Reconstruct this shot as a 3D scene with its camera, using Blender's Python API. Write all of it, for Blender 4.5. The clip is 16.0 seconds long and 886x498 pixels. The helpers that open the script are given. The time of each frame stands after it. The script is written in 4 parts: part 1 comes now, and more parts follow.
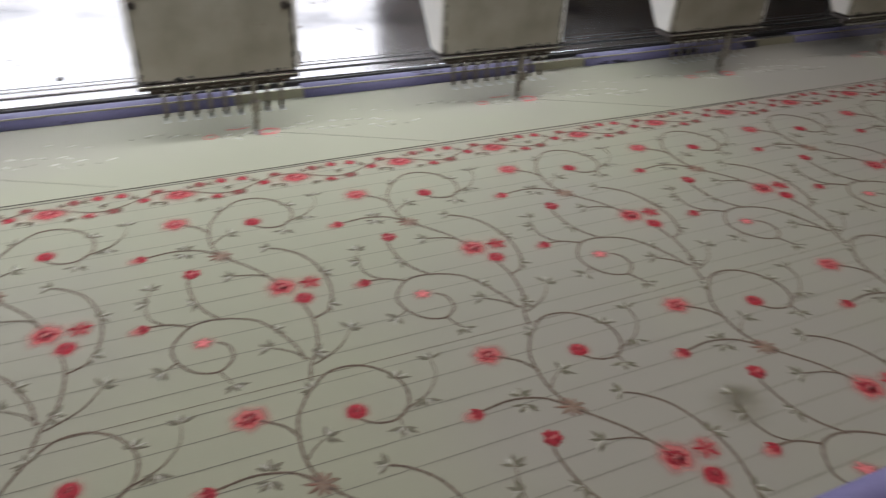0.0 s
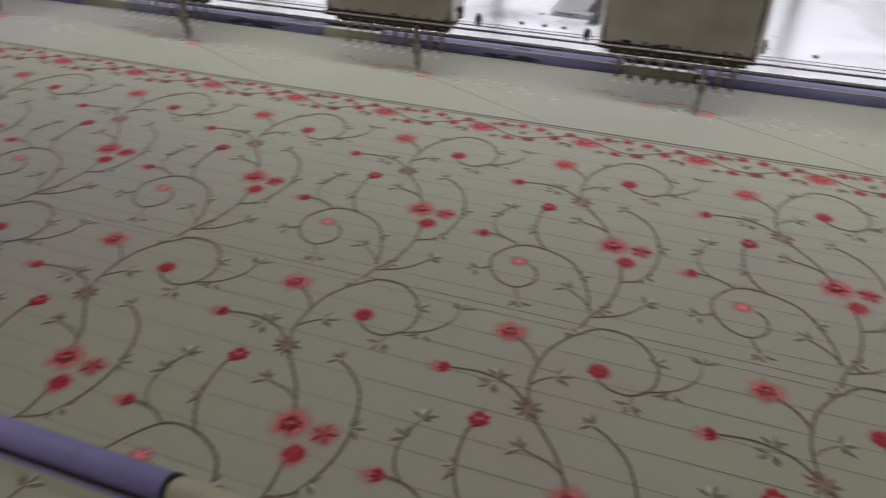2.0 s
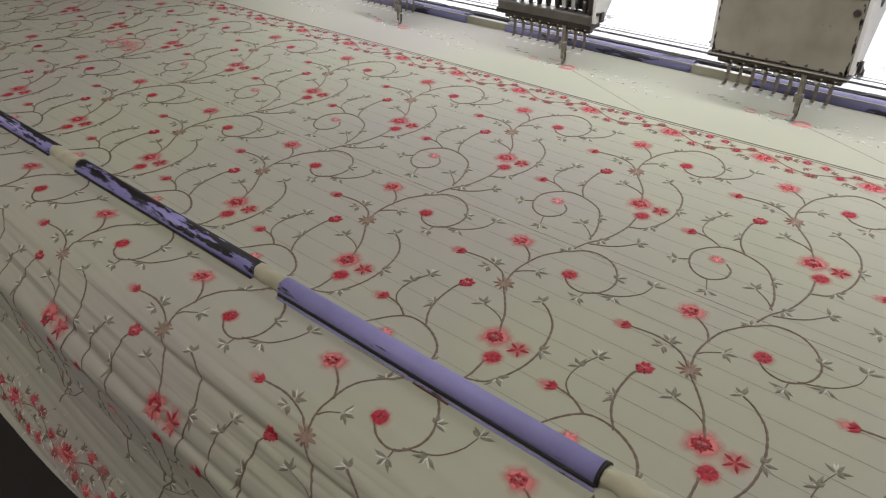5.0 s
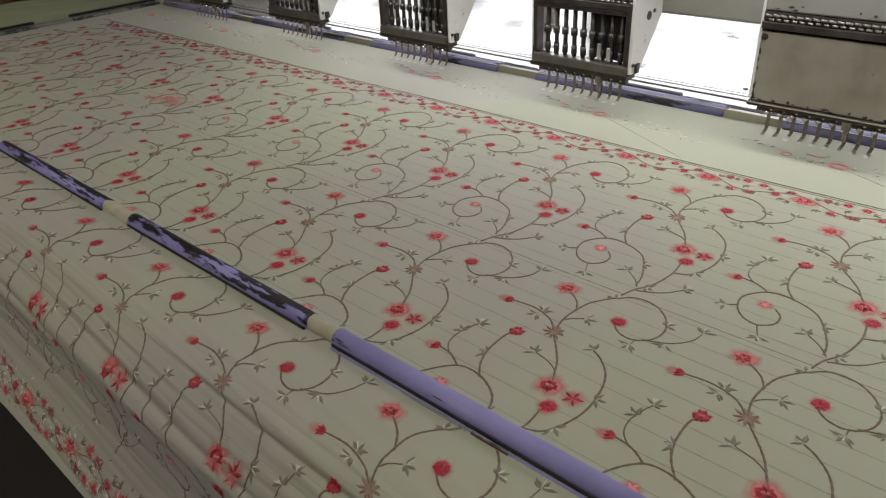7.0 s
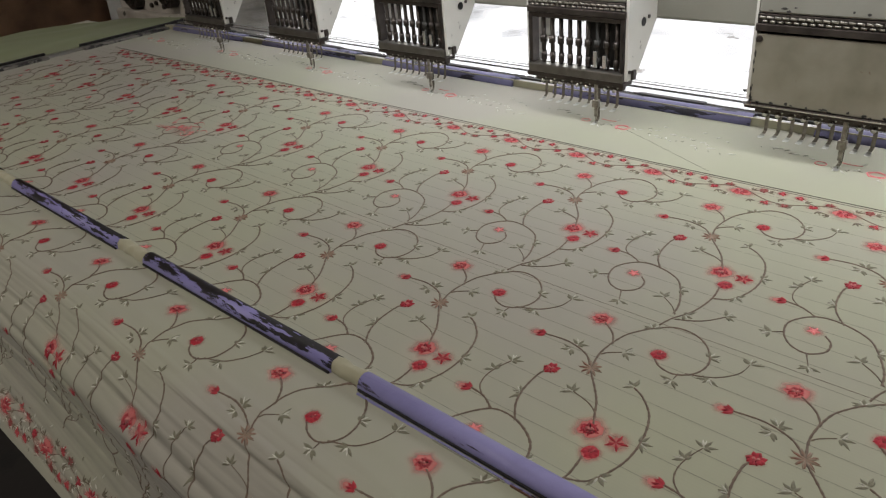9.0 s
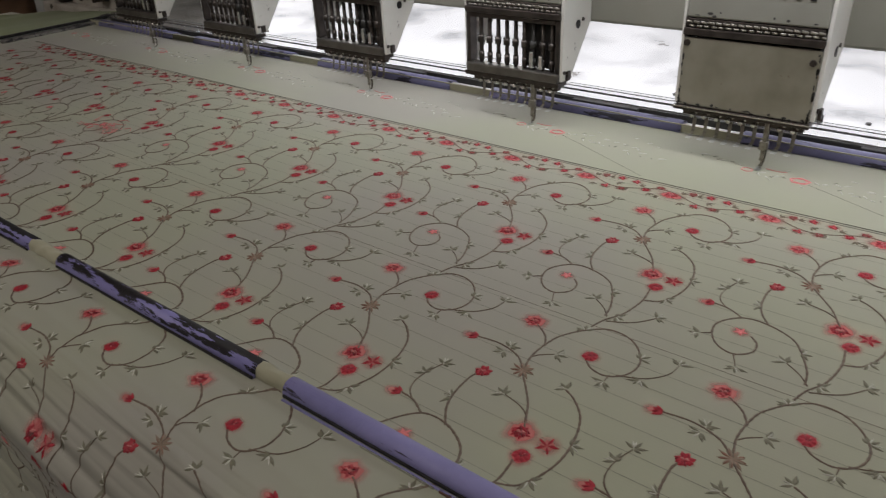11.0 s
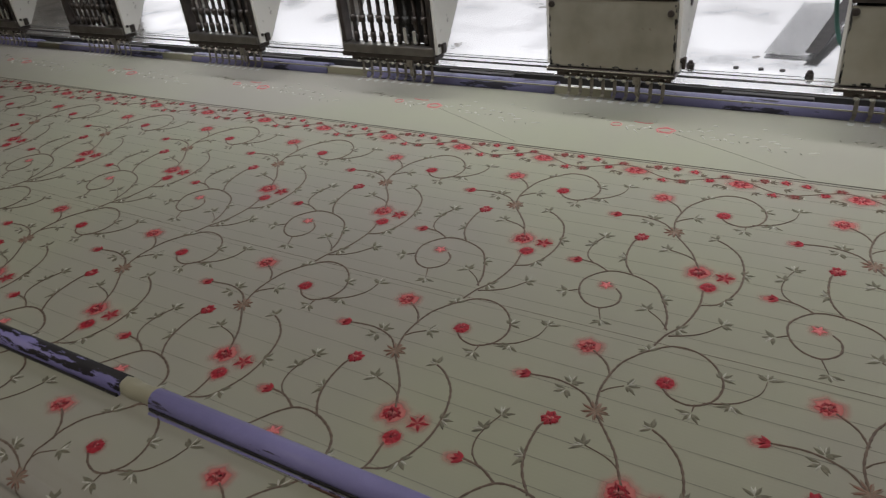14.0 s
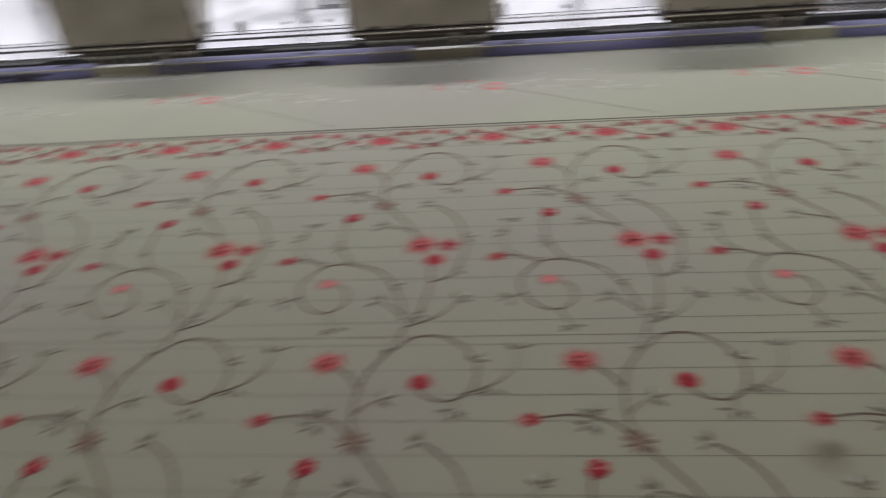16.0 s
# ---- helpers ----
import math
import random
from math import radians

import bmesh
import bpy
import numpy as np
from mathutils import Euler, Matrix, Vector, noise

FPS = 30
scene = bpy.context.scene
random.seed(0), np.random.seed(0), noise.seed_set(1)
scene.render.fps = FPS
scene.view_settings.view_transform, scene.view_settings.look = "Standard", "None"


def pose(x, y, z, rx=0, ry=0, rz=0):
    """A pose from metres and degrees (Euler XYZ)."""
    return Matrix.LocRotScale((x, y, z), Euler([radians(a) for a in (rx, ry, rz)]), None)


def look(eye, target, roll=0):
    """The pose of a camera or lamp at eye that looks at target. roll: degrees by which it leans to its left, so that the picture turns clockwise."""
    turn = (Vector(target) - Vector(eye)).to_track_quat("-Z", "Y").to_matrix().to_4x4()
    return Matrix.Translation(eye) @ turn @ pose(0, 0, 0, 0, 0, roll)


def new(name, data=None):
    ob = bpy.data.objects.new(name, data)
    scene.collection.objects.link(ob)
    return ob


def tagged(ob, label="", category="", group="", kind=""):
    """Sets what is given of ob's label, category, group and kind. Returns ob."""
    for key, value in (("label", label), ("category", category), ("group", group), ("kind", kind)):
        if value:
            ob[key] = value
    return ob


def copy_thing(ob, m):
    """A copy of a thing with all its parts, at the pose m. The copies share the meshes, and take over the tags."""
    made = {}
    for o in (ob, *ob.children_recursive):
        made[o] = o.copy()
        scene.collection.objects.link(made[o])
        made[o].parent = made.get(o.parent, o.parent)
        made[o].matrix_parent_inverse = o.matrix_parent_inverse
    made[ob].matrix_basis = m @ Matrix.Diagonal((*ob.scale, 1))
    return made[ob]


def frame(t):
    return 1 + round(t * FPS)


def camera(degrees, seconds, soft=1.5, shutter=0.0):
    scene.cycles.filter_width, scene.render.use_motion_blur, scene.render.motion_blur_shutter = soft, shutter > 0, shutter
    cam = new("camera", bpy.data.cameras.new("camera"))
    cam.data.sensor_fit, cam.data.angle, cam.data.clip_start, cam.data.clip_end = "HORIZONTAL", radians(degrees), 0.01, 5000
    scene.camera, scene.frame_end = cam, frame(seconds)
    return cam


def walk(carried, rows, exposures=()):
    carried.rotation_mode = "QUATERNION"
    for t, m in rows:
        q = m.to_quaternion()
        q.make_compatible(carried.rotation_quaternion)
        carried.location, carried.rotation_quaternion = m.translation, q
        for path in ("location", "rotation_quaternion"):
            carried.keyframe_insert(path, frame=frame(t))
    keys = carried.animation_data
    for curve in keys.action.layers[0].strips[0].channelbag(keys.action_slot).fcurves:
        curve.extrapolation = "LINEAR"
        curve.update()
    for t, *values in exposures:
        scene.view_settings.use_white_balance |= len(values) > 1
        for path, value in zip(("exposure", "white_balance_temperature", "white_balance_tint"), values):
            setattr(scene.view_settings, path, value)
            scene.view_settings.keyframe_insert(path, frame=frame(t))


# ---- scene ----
cam = camera(62.8, 16.0, soft=1.25, shutter=0.5)
# the camera over the fabric: seconds, eye, target, roll
PATH = [
    (0, (0.473, 0.03, 1.155), (1.197, 1.548, 0.073), 3.0),
    (0.5, (0.435, 0.04, 1.149), (0.894, 1.639, 0.038), 1.9),
    (1, (0.404, 0.04, 1.146), (0.659, 1.66, 0.0), 1.0),
    (1.5, (0.334, 0.03, 1.14), (0.166, 1.64, -0.035), 0.4),
    (2, (0.275, -0.004, 1.149), (-0.262, 1.551, 0.012), 0.6),
    (2.5, (0.241, -0.026, 1.15), (-0.502, 1.423, -0.012), 0.5),
    (3, (0.22, -0.048, 1.165), (-0.718, 1.322, 0.05), -1.5),
    (3.5, (0.201, -0.069, 1.163), (-0.827, 1.201, 0.009), -1.9),
    (4, (0.188, -0.087, 1.173), (-0.899, 1.164, 0.053), -1.0),
    (4.5, (0.185, -0.093, 1.176), (-0.94, 1.142, 0.076), -1.0),
    (4.7, (0.193, -0.09, 1.176), (-0.92, 1.156, 0.078), -1.1),
    (6.8, (0.179, -0.109, 1.185), (-1.007, 1.145, 0.176), -3.0),
    (7, (0.18, -0.109, 1.188), (-1.013, 1.151, 0.193), -3.0),
    (7.5, (0.171, -0.112, 1.191), (-1.044, 1.141, 0.214), -3.9),
    (8, (0.163, -0.103, 1.194), (-1.063, 1.144, 0.224), -5.0),
    (8.5, (0.156, -0.094, 1.196), (-1.077, 1.144, 0.222), -5.7),
    (10.8, (0.147, -0.077, 1.182), (-1.002, 1.246, 0.219), -3.8),
    (11, (0.151, -0.079, 1.183), (-0.959, 1.275, 0.215), -2.9),
    (11.5, (0.17, -0.072, 1.188), (-0.914, 1.301, 0.218), -4.8),
    (12, (0.167, -0.069, 1.19), (-0.907, 1.309, 0.217), -4.7),
    (12.5, (0.16, -0.075, 1.19), (-0.974, 1.256, 0.219), -4.8),
    (13, (0.159, -0.078, 1.187), (-0.997, 1.222, 0.2), -5.2),
    (13.5, (0.174, -0.06, 1.179), (-0.865, 1.311, 0.158), -5.6),
    (14, (0.192, -0.045, 1.179), (-0.752, 1.384, 0.147), -6.7),
    (14.5, (0.194, -0.041, 1.179), (-0.753, 1.389, 0.151), -7.5),
    (15, (0.193, -0.043, 1.173), (-0.727, 1.384, 0.117), -6.2),
    (15.5, (0.222, -0.023, 1.159), (-0.55, 1.447, 0.044), -7.3),
    (16, (0.319, 0.031, 1.159), (0.116, 1.626, -0.029), -5.9),
]
# how far the fabric has been fed under the needles: seconds, x, y
FEED = [
    (0, 0.031, -0.013), (0.5, 0.031, -0.013), (1, 0.030, -0.012), (1.5, 0.030, -0.013), (2, 0.033, -0.014), (2.5, 0.033, -0.016), (3, 0.033, -0.020), (3.5, 0.031, -0.022), (4, 0.030, -0.020),
    (4.5, 0.029, -0.015), (4.7, 0.030, -0.015), (6.8, 0.0406, -0.0214), (7, 0.0416, -0.0242), (7.5, 0.0284, -0.0242), (8, 0.0132, -0.0266), (8.5, 0.0075, -0.0227), (10.8, -0.0052, -0.0050),
    (11, -0.0046, -0.0030), (11.5, 0.0006, -0.0045), (12, 0.0024, -0.0039), (12.5, 0, 0), (13, 0.001, -0.0016), (13.5, 0.0018, -0.0025), (14, 0.003, -0.0006), (14.5, 0.0038, 0.0009),
    (15, 0.004, -0.0014), (15.5, 0.0045, -0.001), (16, 0.005, -0.002),
]
# tenths of a second at which the working needles are up
UP = (25, 30, 35, 40, 70, 75, 85, 115, 140, 160)
EXPOSURES = [(0, -0.19, 6350, 18), (0.5, -0.84, 6350, 20), (1.0, -0.84, 6400, 22), (1.5, -0.79, 6400, 22), (2.0, -0.74, 6400, 20), (2.5, -0.47, 6450, 18), (3.0, -0.49, 6450, 20), (3.5, -0.14, 6600, 16), (4.0, -0.06, 6550, 16), (4.7, 0.10, 6500, 18), (7.0, -0.09, 6650, 14), (7.5, -0.17, 6650, 13), (8.7, -0.14, 6700, 14), (10.8, -0.49, 6600, 16),
             (12.5, -0.73, 6650, 16), (13.5, -0.61, 6550, 16), (14.5, -0.71, 6550, 16), (15.5, -0.66, 6450, 17), (16, -0.67, 6400, 20)]
walk(cam, [(t, pose(-fx, -fy, 0) @ look(eye, target, roll)) for (t, eye, target, roll), (_, fx, fy) in zip(PATH, FEED)], exposures=EXPOSURES)

# ---- light ----
world = bpy.data.worlds.new("hall_air")
scene.world = world
world.use_nodes = True
_bg = world.node_tree.nodes["Background"]
_sky = world.node_tree.nodes.new("ShaderNodeTexSky")
_sky.sky_type = "NISHITA"
_sky.sun_disc = False
_sky.sun_elevation, _sky.sun_rotation = radians(40), radians(20)
world.node_tree.links.new(_sky.outputs[0], _bg.inputs[0])
_bg.inputs[1].default_value = 0.08


def area_lamp(name, m, sx, sy, watts, color):
    data = bpy.data.lights.new(name, "AREA")
    data.shape, data.size, data.size_y, data.energy, data.color = "RECTANGLE", sx, sy, watts, color
    ob = new(name, data)
    ob.matrix_world = m
    return ob


TUBE = (1.0, 0.978, 0.90)
# Unseen overhead tube, placed to match how brightness falls across the cloth.
area_lamp("tube_lamp_glow", pose(0.80, 0.36, 1.86), 2.3, 0.30, 7.4, TUBE)
# Added strip light, never in view, that brightens the cloth before the heads.
area_lamp("light_strip_glow", pose(0.03, 0.675, 1.148), 1.86, 0.03, 3.45, (0.90, 0.97, 1.0))
# Added hidden light that fills the shade under the heads and whitens the bed.
area_lamp("bed_tube_glow", pose(-0.15, 0.885, 0.966), 2.5, 0.02, 2.3, (0.92, 0.98, 1.0))
# Two unseen aisle tubes, added as front fill for cloth and hanging edge.
area_lamp("tube_lamp_glow", pose(-1.5, -0.9, 2.35), 1.2, 0.06, 23, (1.0, 0.965, 0.885))
area_lamp("tube_lamp_glow", pose(0.3, -2.5, 2.36), 1.2, 0.06, 11, TUBE)


# ---- materials ----
def mat(name, color, rough=0.6, metal=0.0, tint=None, scale=40.0, amount=0.35, bump=0.0, bump_scale=300.0, spec=0.5, stain=None, stain_scale=6.0, stain_at=0.6):
    """A surface with variation at two scales: fine grain and broad stains."""
    m = bpy.data.materials.new(name)
    m.use_nodes = True
    n, l = m.node_tree.nodes, m.node_tree.links
    b = n["Principled BSDF"]
    b.inputs["Roughness"].default_value, b.inputs["Metallic"].default_value = rough, metal
    b.inputs["Specular IOR Level"].default_value = spec
    tc = n.new("ShaderNodeTexCoord")
    tex = n.new("ShaderNodeTexNoise")
    tex.inputs["Scale"].default_value, tex.inputs["Detail"].default_value = scale, 5.0
    l.new(tc.outputs["Object"], tex.inputs["Vector"])
    ramp = n.new("ShaderNodeMapRange")
    ramp.inputs[1].default_value, ramp.inputs[2].default_value = 0.3, 0.7
    ramp.inputs[3].default_value, ramp.inputs[4].default_value = 0.0, amount
    l.new(tex.outputs["Fac"], ramp.inputs[0])
    mix = n.new("ShaderNodeMix")
    mix.data_type = "RGBA"
    mix.inputs[6].default_value = (*color, 1)
    mix.inputs[7].default_value = (*(tint or [c * 0.7 for c in color]), 1)
    l.new(ramp.outputs[0], mix.inputs[0])
    out = mix.outputs[2]
    if stain:
        t2 = n.new("ShaderNodeTexNoise")
        t2.inputs["Scale"].default_value, t2.inputs["Detail"].default_value, t2.inputs["Roughness"].default_value = stain_scale, 8.0, 0.65
        l.new(tc.outputs["Object"], t2.inputs["Vector"])
        r2 = n.new("ShaderNodeMapRange")
        r2.inputs[1].default_value, r2.inputs[2].default_value = stain_at, stain_at + 0.03
        l.new(t2.outputs["Fac"], r2.inputs[0])
        m2 = n.new("ShaderNodeMix")
        m2.data_type = "RGBA"
        l.new(r2.outputs[0], m2.inputs[0])
        l.new(out, m2.inputs[6])
        m2.inputs[7].default_value = (*stain, 1)
        out = m2.outputs[2]
    l.new(out, b.inputs["Base Color"])
    if bump:
        t3 = n.new("ShaderNodeTexNoise")
        t3.inputs["Scale"].default_value, t3.inputs["Detail"].default_value = bump_scale, 3.0
        l.new(tc.outputs["Object"], t3.inputs["Vector"])
        bn = n.new("ShaderNodeBump")
        bn.inputs["Strength"].default_value, bn.inputs["Distance"].default_value = bump, 0.002
        l.new(t3.outputs["Fac"], bn.inputs["Height"])
        l.new(bn.outputs[0], b.inputs["Normal"])
    return m


def cloth_material(name, color, tint):
    """Sheer woven cloth: fine threads both ways, slubs, and broad faint blotches."""
    m = mat(name, color, 0.75, 0, tint, 2.6, 1.0, spec=0.25)
    n, l = m.node_tree.nodes, m.node_tree.links
    b = n["Principled BSDF"]
    broad = next(q for q in n if q.type == "MAP_RANGE")
    broad.inputs[1].default_value, broad.inputs[2].default_value = 0.40, 0.60
    b.inputs["Sheen Weight"].default_value = 0.15
    tc = n.new("ShaderNodeTexCoord")
    waves = []
    for axis, sc in (("X", 900.0), ("Y", 700.0)):
        w = n.new("ShaderNodeTexWave")
        w.bands_direction = axis
        w.inputs["Scale"].default_value, w.inputs["Distortion"].default_value = sc / 6.283, 1.5
        l.new(tc.outputs["Object"], w.inputs["Vector"])
        waves.append(w)
    add = n.new("ShaderNodeMath")
    l.new(waves[0].outputs["Fac"], add.inputs[0])
    l.new(waves[1].outputs["Fac"], add.inputs[1])
    stretch = n.new("ShaderNodeMapping")
    stretch.inputs["Scale"].default_value = (3, 60, 60)
    l.new(tc.outputs["Object"], stretch.inputs["Vector"])
    slub = n.new("ShaderNodeTexNoise")
    slub.inputs["Scale"].default_value, slub.inputs["Detail"].default_value = 3.0, 4.0
    l.new(stretch.outputs[0], slub.inputs["Vector"])
    add2 = n.new("ShaderNodeMath")
    add2.operation = "MULTIPLY_ADD"
    add2.inputs[1].default_value = 2.0
    l.new(slub.outputs["Fac"], add2.inputs[0])
    l.new(add.outputs[0], add2.inputs[2])
    bn = n.new("ShaderNodeBump")
    bn.inputs["Strength"].default_value, bn.inputs["Distance"].default_value = 0.015, 0.0006
    l.new(add2.outputs[0], bn.inputs["Height"])
    l.new(bn.outputs[0], b.inputs["Normal"])
    return m


def thread_material(name, color, tint, rough=0.55):
    m = mat(name, color, rough, 0, tint, 420.0, 0.9, 0.5, 900.0, 0.4)
    next(q for q in m.node_tree.nodes if q.type == "BUMP").inputs["Distance"].default_value = 0.0003
    return m


def halo_material(name, color, reach, dense):
    """Loose net of coloured thread, thinning out towards its rim."""
    m = mat(name, color, 0.8, 0, [c * 1.15 for c in color], 260.0, 0.8, 0.5, 800.0, 0.2)
    n, l = m.node_tree.nodes, m.node_tree.links
    b, out = n["Principled BSDF"], n["Material Output"]
    tc = n.new("ShaderNodeUVMap")
    ln = n.new("ShaderNodeVectorMath")
    ln.operation = "LENGTH"
    l.new(tc.outputs[0], ln.inputs[0])
    r = n.new("ShaderNodeMapRange")
    r.interpolation_type = "SMOOTHSTEP"
    r.inputs[1].default_value, r.inputs[2].default_value = reach, 1.0
    r.inputs[3].default_value, r.inputs[4].default_value = dense, 0.0
    l.new(ln.outputs["Value"], r.inputs[0])
    tr = n.new("ShaderNodeBsdfTransparent")
    mx = n.new("ShaderNodeMixShader")
    l.new(r.outputs[0], mx.inputs[0])
    l.new(tr.outputs[0], mx.inputs[1])
    l.new(b.outputs[0], mx.inputs[2])
    l.new(mx.outputs[0], out.inputs["Surface"])
    return m


def worn_paint(name, paint, bare, at, scale=22.0, edge=0.0):
    m = mat(name, paint, 0.46, 0, [c * 0.8 for c in paint], 60.0, 0.5, 0.15, 200.0, 0.3, bare, scale, at)
    n, l = m.node_tree.nodes, m.node_tree.links
    mp = n.new("ShaderNodeMapping")
    mp.inputs["Scale"].default_value = (0.4, 2.2, 2.2)
    info = n.new("ShaderNodeObjectInfo")
    l.new(info.outputs["Random"], mp.inputs["Location"])
    tc = next(q for q in n if q.type == "TEX_COORD")
    l.new(tc.outputs["Object"], mp.inputs["Vector"])
    for q in n:
        if q.type == "TEX_NOISE" and abs(q.inputs["Scale"].default_value - scale) < 1e-6:
            l.new(mp.outputs[0], q.inputs["Vector"])
            if edge:
                # the paint is rubbed off most along the far edge
                sep, lean = n.new("ShaderNodeSeparateXYZ"), n.new("ShaderNodeMath")
                lean.operation = "MULTIPLY_ADD"
                lean.inputs[1].default_value = edge
                old = q.outputs["Fac"].links[0].to_socket
                l.new(tc.outputs["Object"], sep.inputs[0])
                l.new(sep.outputs["Y"], lean.inputs[0])
                l.new(q.outputs["Fac"], lean.inputs[2])
                l.new(lean.outputs[0], old)
    return m


# The lilac-grey tint puts drifting reflected colour into the cloth itself.
CLOTH = cloth_material("pale_green_cloth", (0.287, 0.292, 0.217), (0.276, 0.264, 0.227))
GREEN = cloth_material("green_cloth", (0.19, 0.225, 0.115), (0.155, 0.17, 0.095))
CREAM = cloth_material("cream_cloth", (0.35, 0.34, 0.245), (0.27, 0.255, 0.18))
STEM = thread_material("olive_brown_thread", (0.150, 0.104, 0.074), (0.076, 0.055, 0.040))
CRIMSON = thread_material("crimson_thread", (0.17, 0.006, 0.014), (0.24, 0.008, 0.02))
STEM_PINK = thread_material("dull_rose_thread", (0.26, 0.12, 0.09), (0.18, 0.10, 0.07))
LEAF = thread_material("grey_green_thread", (0.172, 0.160, 0.112), (0.100, 0.093, 0.064))
PALE = thread_material("pale_grey_thread", (0.46, 0.45, 0.39), (0.27, 0.265, 0.22))
CHALK = thread_material("chalk_white_thread", (0.53, 0.52, 0.46), (0.36, 0.35, 0.30))
DOVE = thread_material("dove_grey_thread", (0.23, 0.225, 0.18), (0.17, 0.165, 0.13))
BLUSH = thread_material("blush_thread", (0.52, 0.20, 0.185), (0.42, 0.13, 0.13))
RED = thread_material("scarlet_thread", (0.36, 0.010, 0.025), (0.20, 0.006, 0.014))
ROSE = thread_material("rose_thread", (0.43, 0.045, 0.055), (0.25, 0.018, 0.025))
PINK = thread_material("pink_thread", (0.61, 0.18, 0.185), (0.52, 0.12, 0.125))
HALO = halo_material("pink_thread_net", (0.60, 0.175, 0.17), 0.36, 0.66)
HALO_SOFT = halo_material("faint_pink_thread_net", (0.60, 0.19, 0.18), 0.36, 0.50)
DARKLINE = thread_material("dark_line_thread", (0.06, 0.05, 0.035), (0.04, 0.035, 0.03))
BORDER_LEAF = thread_material("dark_olive_thread", (0.085, 0.07, 0.045), (0.12, 0.095, 0.06))
DUSK = thread_material("dusky_brown_red_thread", (0.20, 0.045, 0.035), (0.12, 0.035, 0.025))
RIB = thread_material("rib_thread", (0.125, 0.121, 0.095), (0.18, 0.172, 0.14))
LILAC = worn_paint("lilac_paint", (0.215, 0.203, 0.40), (0.02, 0.016, 0.02), 0.64, 40.0, -7.0)
LILAC_WORN = worn_paint("worn_lilac_paint", (0.225, 0.207, 0.44), (0.012, 0.01, 0.012), 0.430, 70.0, 16.0)
LILAC_DARK = worn_paint("dull_lilac_paint", (0.16, 0.155, 0.275), (0.03, 0.028, 0.04), 0.56, 34.0)
BLACK = mat("black_paint", (0.010, 0.009, 0.010), 0.5, 0, (0.02, 0.018, 0.017), 80, 0.6, spec=0.25)
PIPE = mat("grey_pipe_metal", (0.40, 0.40, 0.38), 0.35, 0.8, None, 60, 0.4)
IVORY = mat("aged_ivory_paint", (0.235, 0.23, 0.20), 0.42, 0, (0.185, 0.178, 0.15), 14, 0.7, 0.08, 300, 0.5, (0.10, 0.075, 0.05), 34, 0.69)
IVORY_CLEAN = mat("light_grey_paint", (0.45, 0.44, 0.41), 0.45, 0, (0.38, 0.365, 0.335), 9, 0.7, 0.06, 250, 0.5, (0.10, 0.085, 0.065), 26, 0.71)
SIDE_WHITE = mat("chipped_white_paint", (0.66, 0.645, 0.61), 0.42, 0, (0.55, 0.53, 0.49), 12, 0.7, 0.06, 250, 0.5, (0.06, 0.05, 0.045), 48, 0.70)
PLATE = mat("dull_steel_cover", (0.31, 0.29, 0.235), 0.38, 0.35, (0.19, 0.175, 0.13), 10, 1.0, 0.1, 200, 0.5, (0.16, 0.12, 0.08), 30, 0.64)
_q = next(q for q in PLATE.node_tree.nodes if q.type == "MAP_RANGE")
_q.inputs[1].default_value, _q.inputs[2].default_value = 0.40, 0.62
CHROME = mat("bright_steel", (0.62, 0.61, 0.58), 0.2, 1.0, (0.45, 0.43, 0.40), 120, 0.5)
OILY = mat("oily_dark_steel", (0.075, 0.062, 0.055), 0.35, 0.6, (0.03, 0.025, 0.022), 60, 0.9, 0.2, 200)
# Cloudy reflections are painted in as grey patches, beside brown stain spots.
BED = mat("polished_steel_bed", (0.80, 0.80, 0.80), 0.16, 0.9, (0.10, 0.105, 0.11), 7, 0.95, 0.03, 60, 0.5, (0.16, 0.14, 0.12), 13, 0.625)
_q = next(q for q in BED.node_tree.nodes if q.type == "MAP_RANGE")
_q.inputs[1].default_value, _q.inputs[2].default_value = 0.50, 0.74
RAIL = mat("steel_rail", (0.66, 0.66, 0.66), 0.22, 0.9, (0.5, 0.5, 0.5), 30, 0.5)
RUBBER = mat("black_rubber", (0.02, 0.019, 0.018), 0.6, 0, (0.035, 0.033, 0.03), 60, 0.6)
TABLE = mat("table_laminate", (0.55, 0.55, 0.48), 0.5, 0, (0.48, 0.47, 0.42), 12, 0.5)
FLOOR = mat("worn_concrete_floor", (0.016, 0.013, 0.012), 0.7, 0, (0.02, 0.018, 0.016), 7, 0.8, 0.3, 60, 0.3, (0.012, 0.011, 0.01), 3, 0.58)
WALL = mat("limewashed_wall", (0.50, 0.48, 0.43), 0.85, 0, (0.40, 0.38, 0.34), 3, 0.8, 0.3, 40)
CEIL = mat("whitewashed_ceiling", (0.62, 0.61, 0.57), 0.9, 0, (0.52, 0.51, 0.47), 2, 0.7, 0.2, 30)
BROWN = mat("brown_sheeting", (0.34, 0.215, 0.14), 0.85, 0, (0.17, 0.105, 0.07), 14, 1.0, 0.4, 40, 0.3)
BLOCKER = mat("dark_brown_blocker", (0.10, 0.06, 0.035), 0.7, 0, (0.05, 0.032, 0.022), 9, 0.9, 0.2, 80, 0.3)
END_GREY = mat("worn_grey_black_paint", (0.24, 0.23, 0.21), 0.5, 0, (0.09, 0.085, 0.08), 30, 0.9, 0.1, 200, 0.5, (0.012, 0.011, 0.012), 45, 0.52)
RUST = mat("rusty_steel", (0.14, 0.06, 0.035), 0.7, 0.2, (0.05, 0.025, 0.018), 120, 0.9, 0.3, 300)
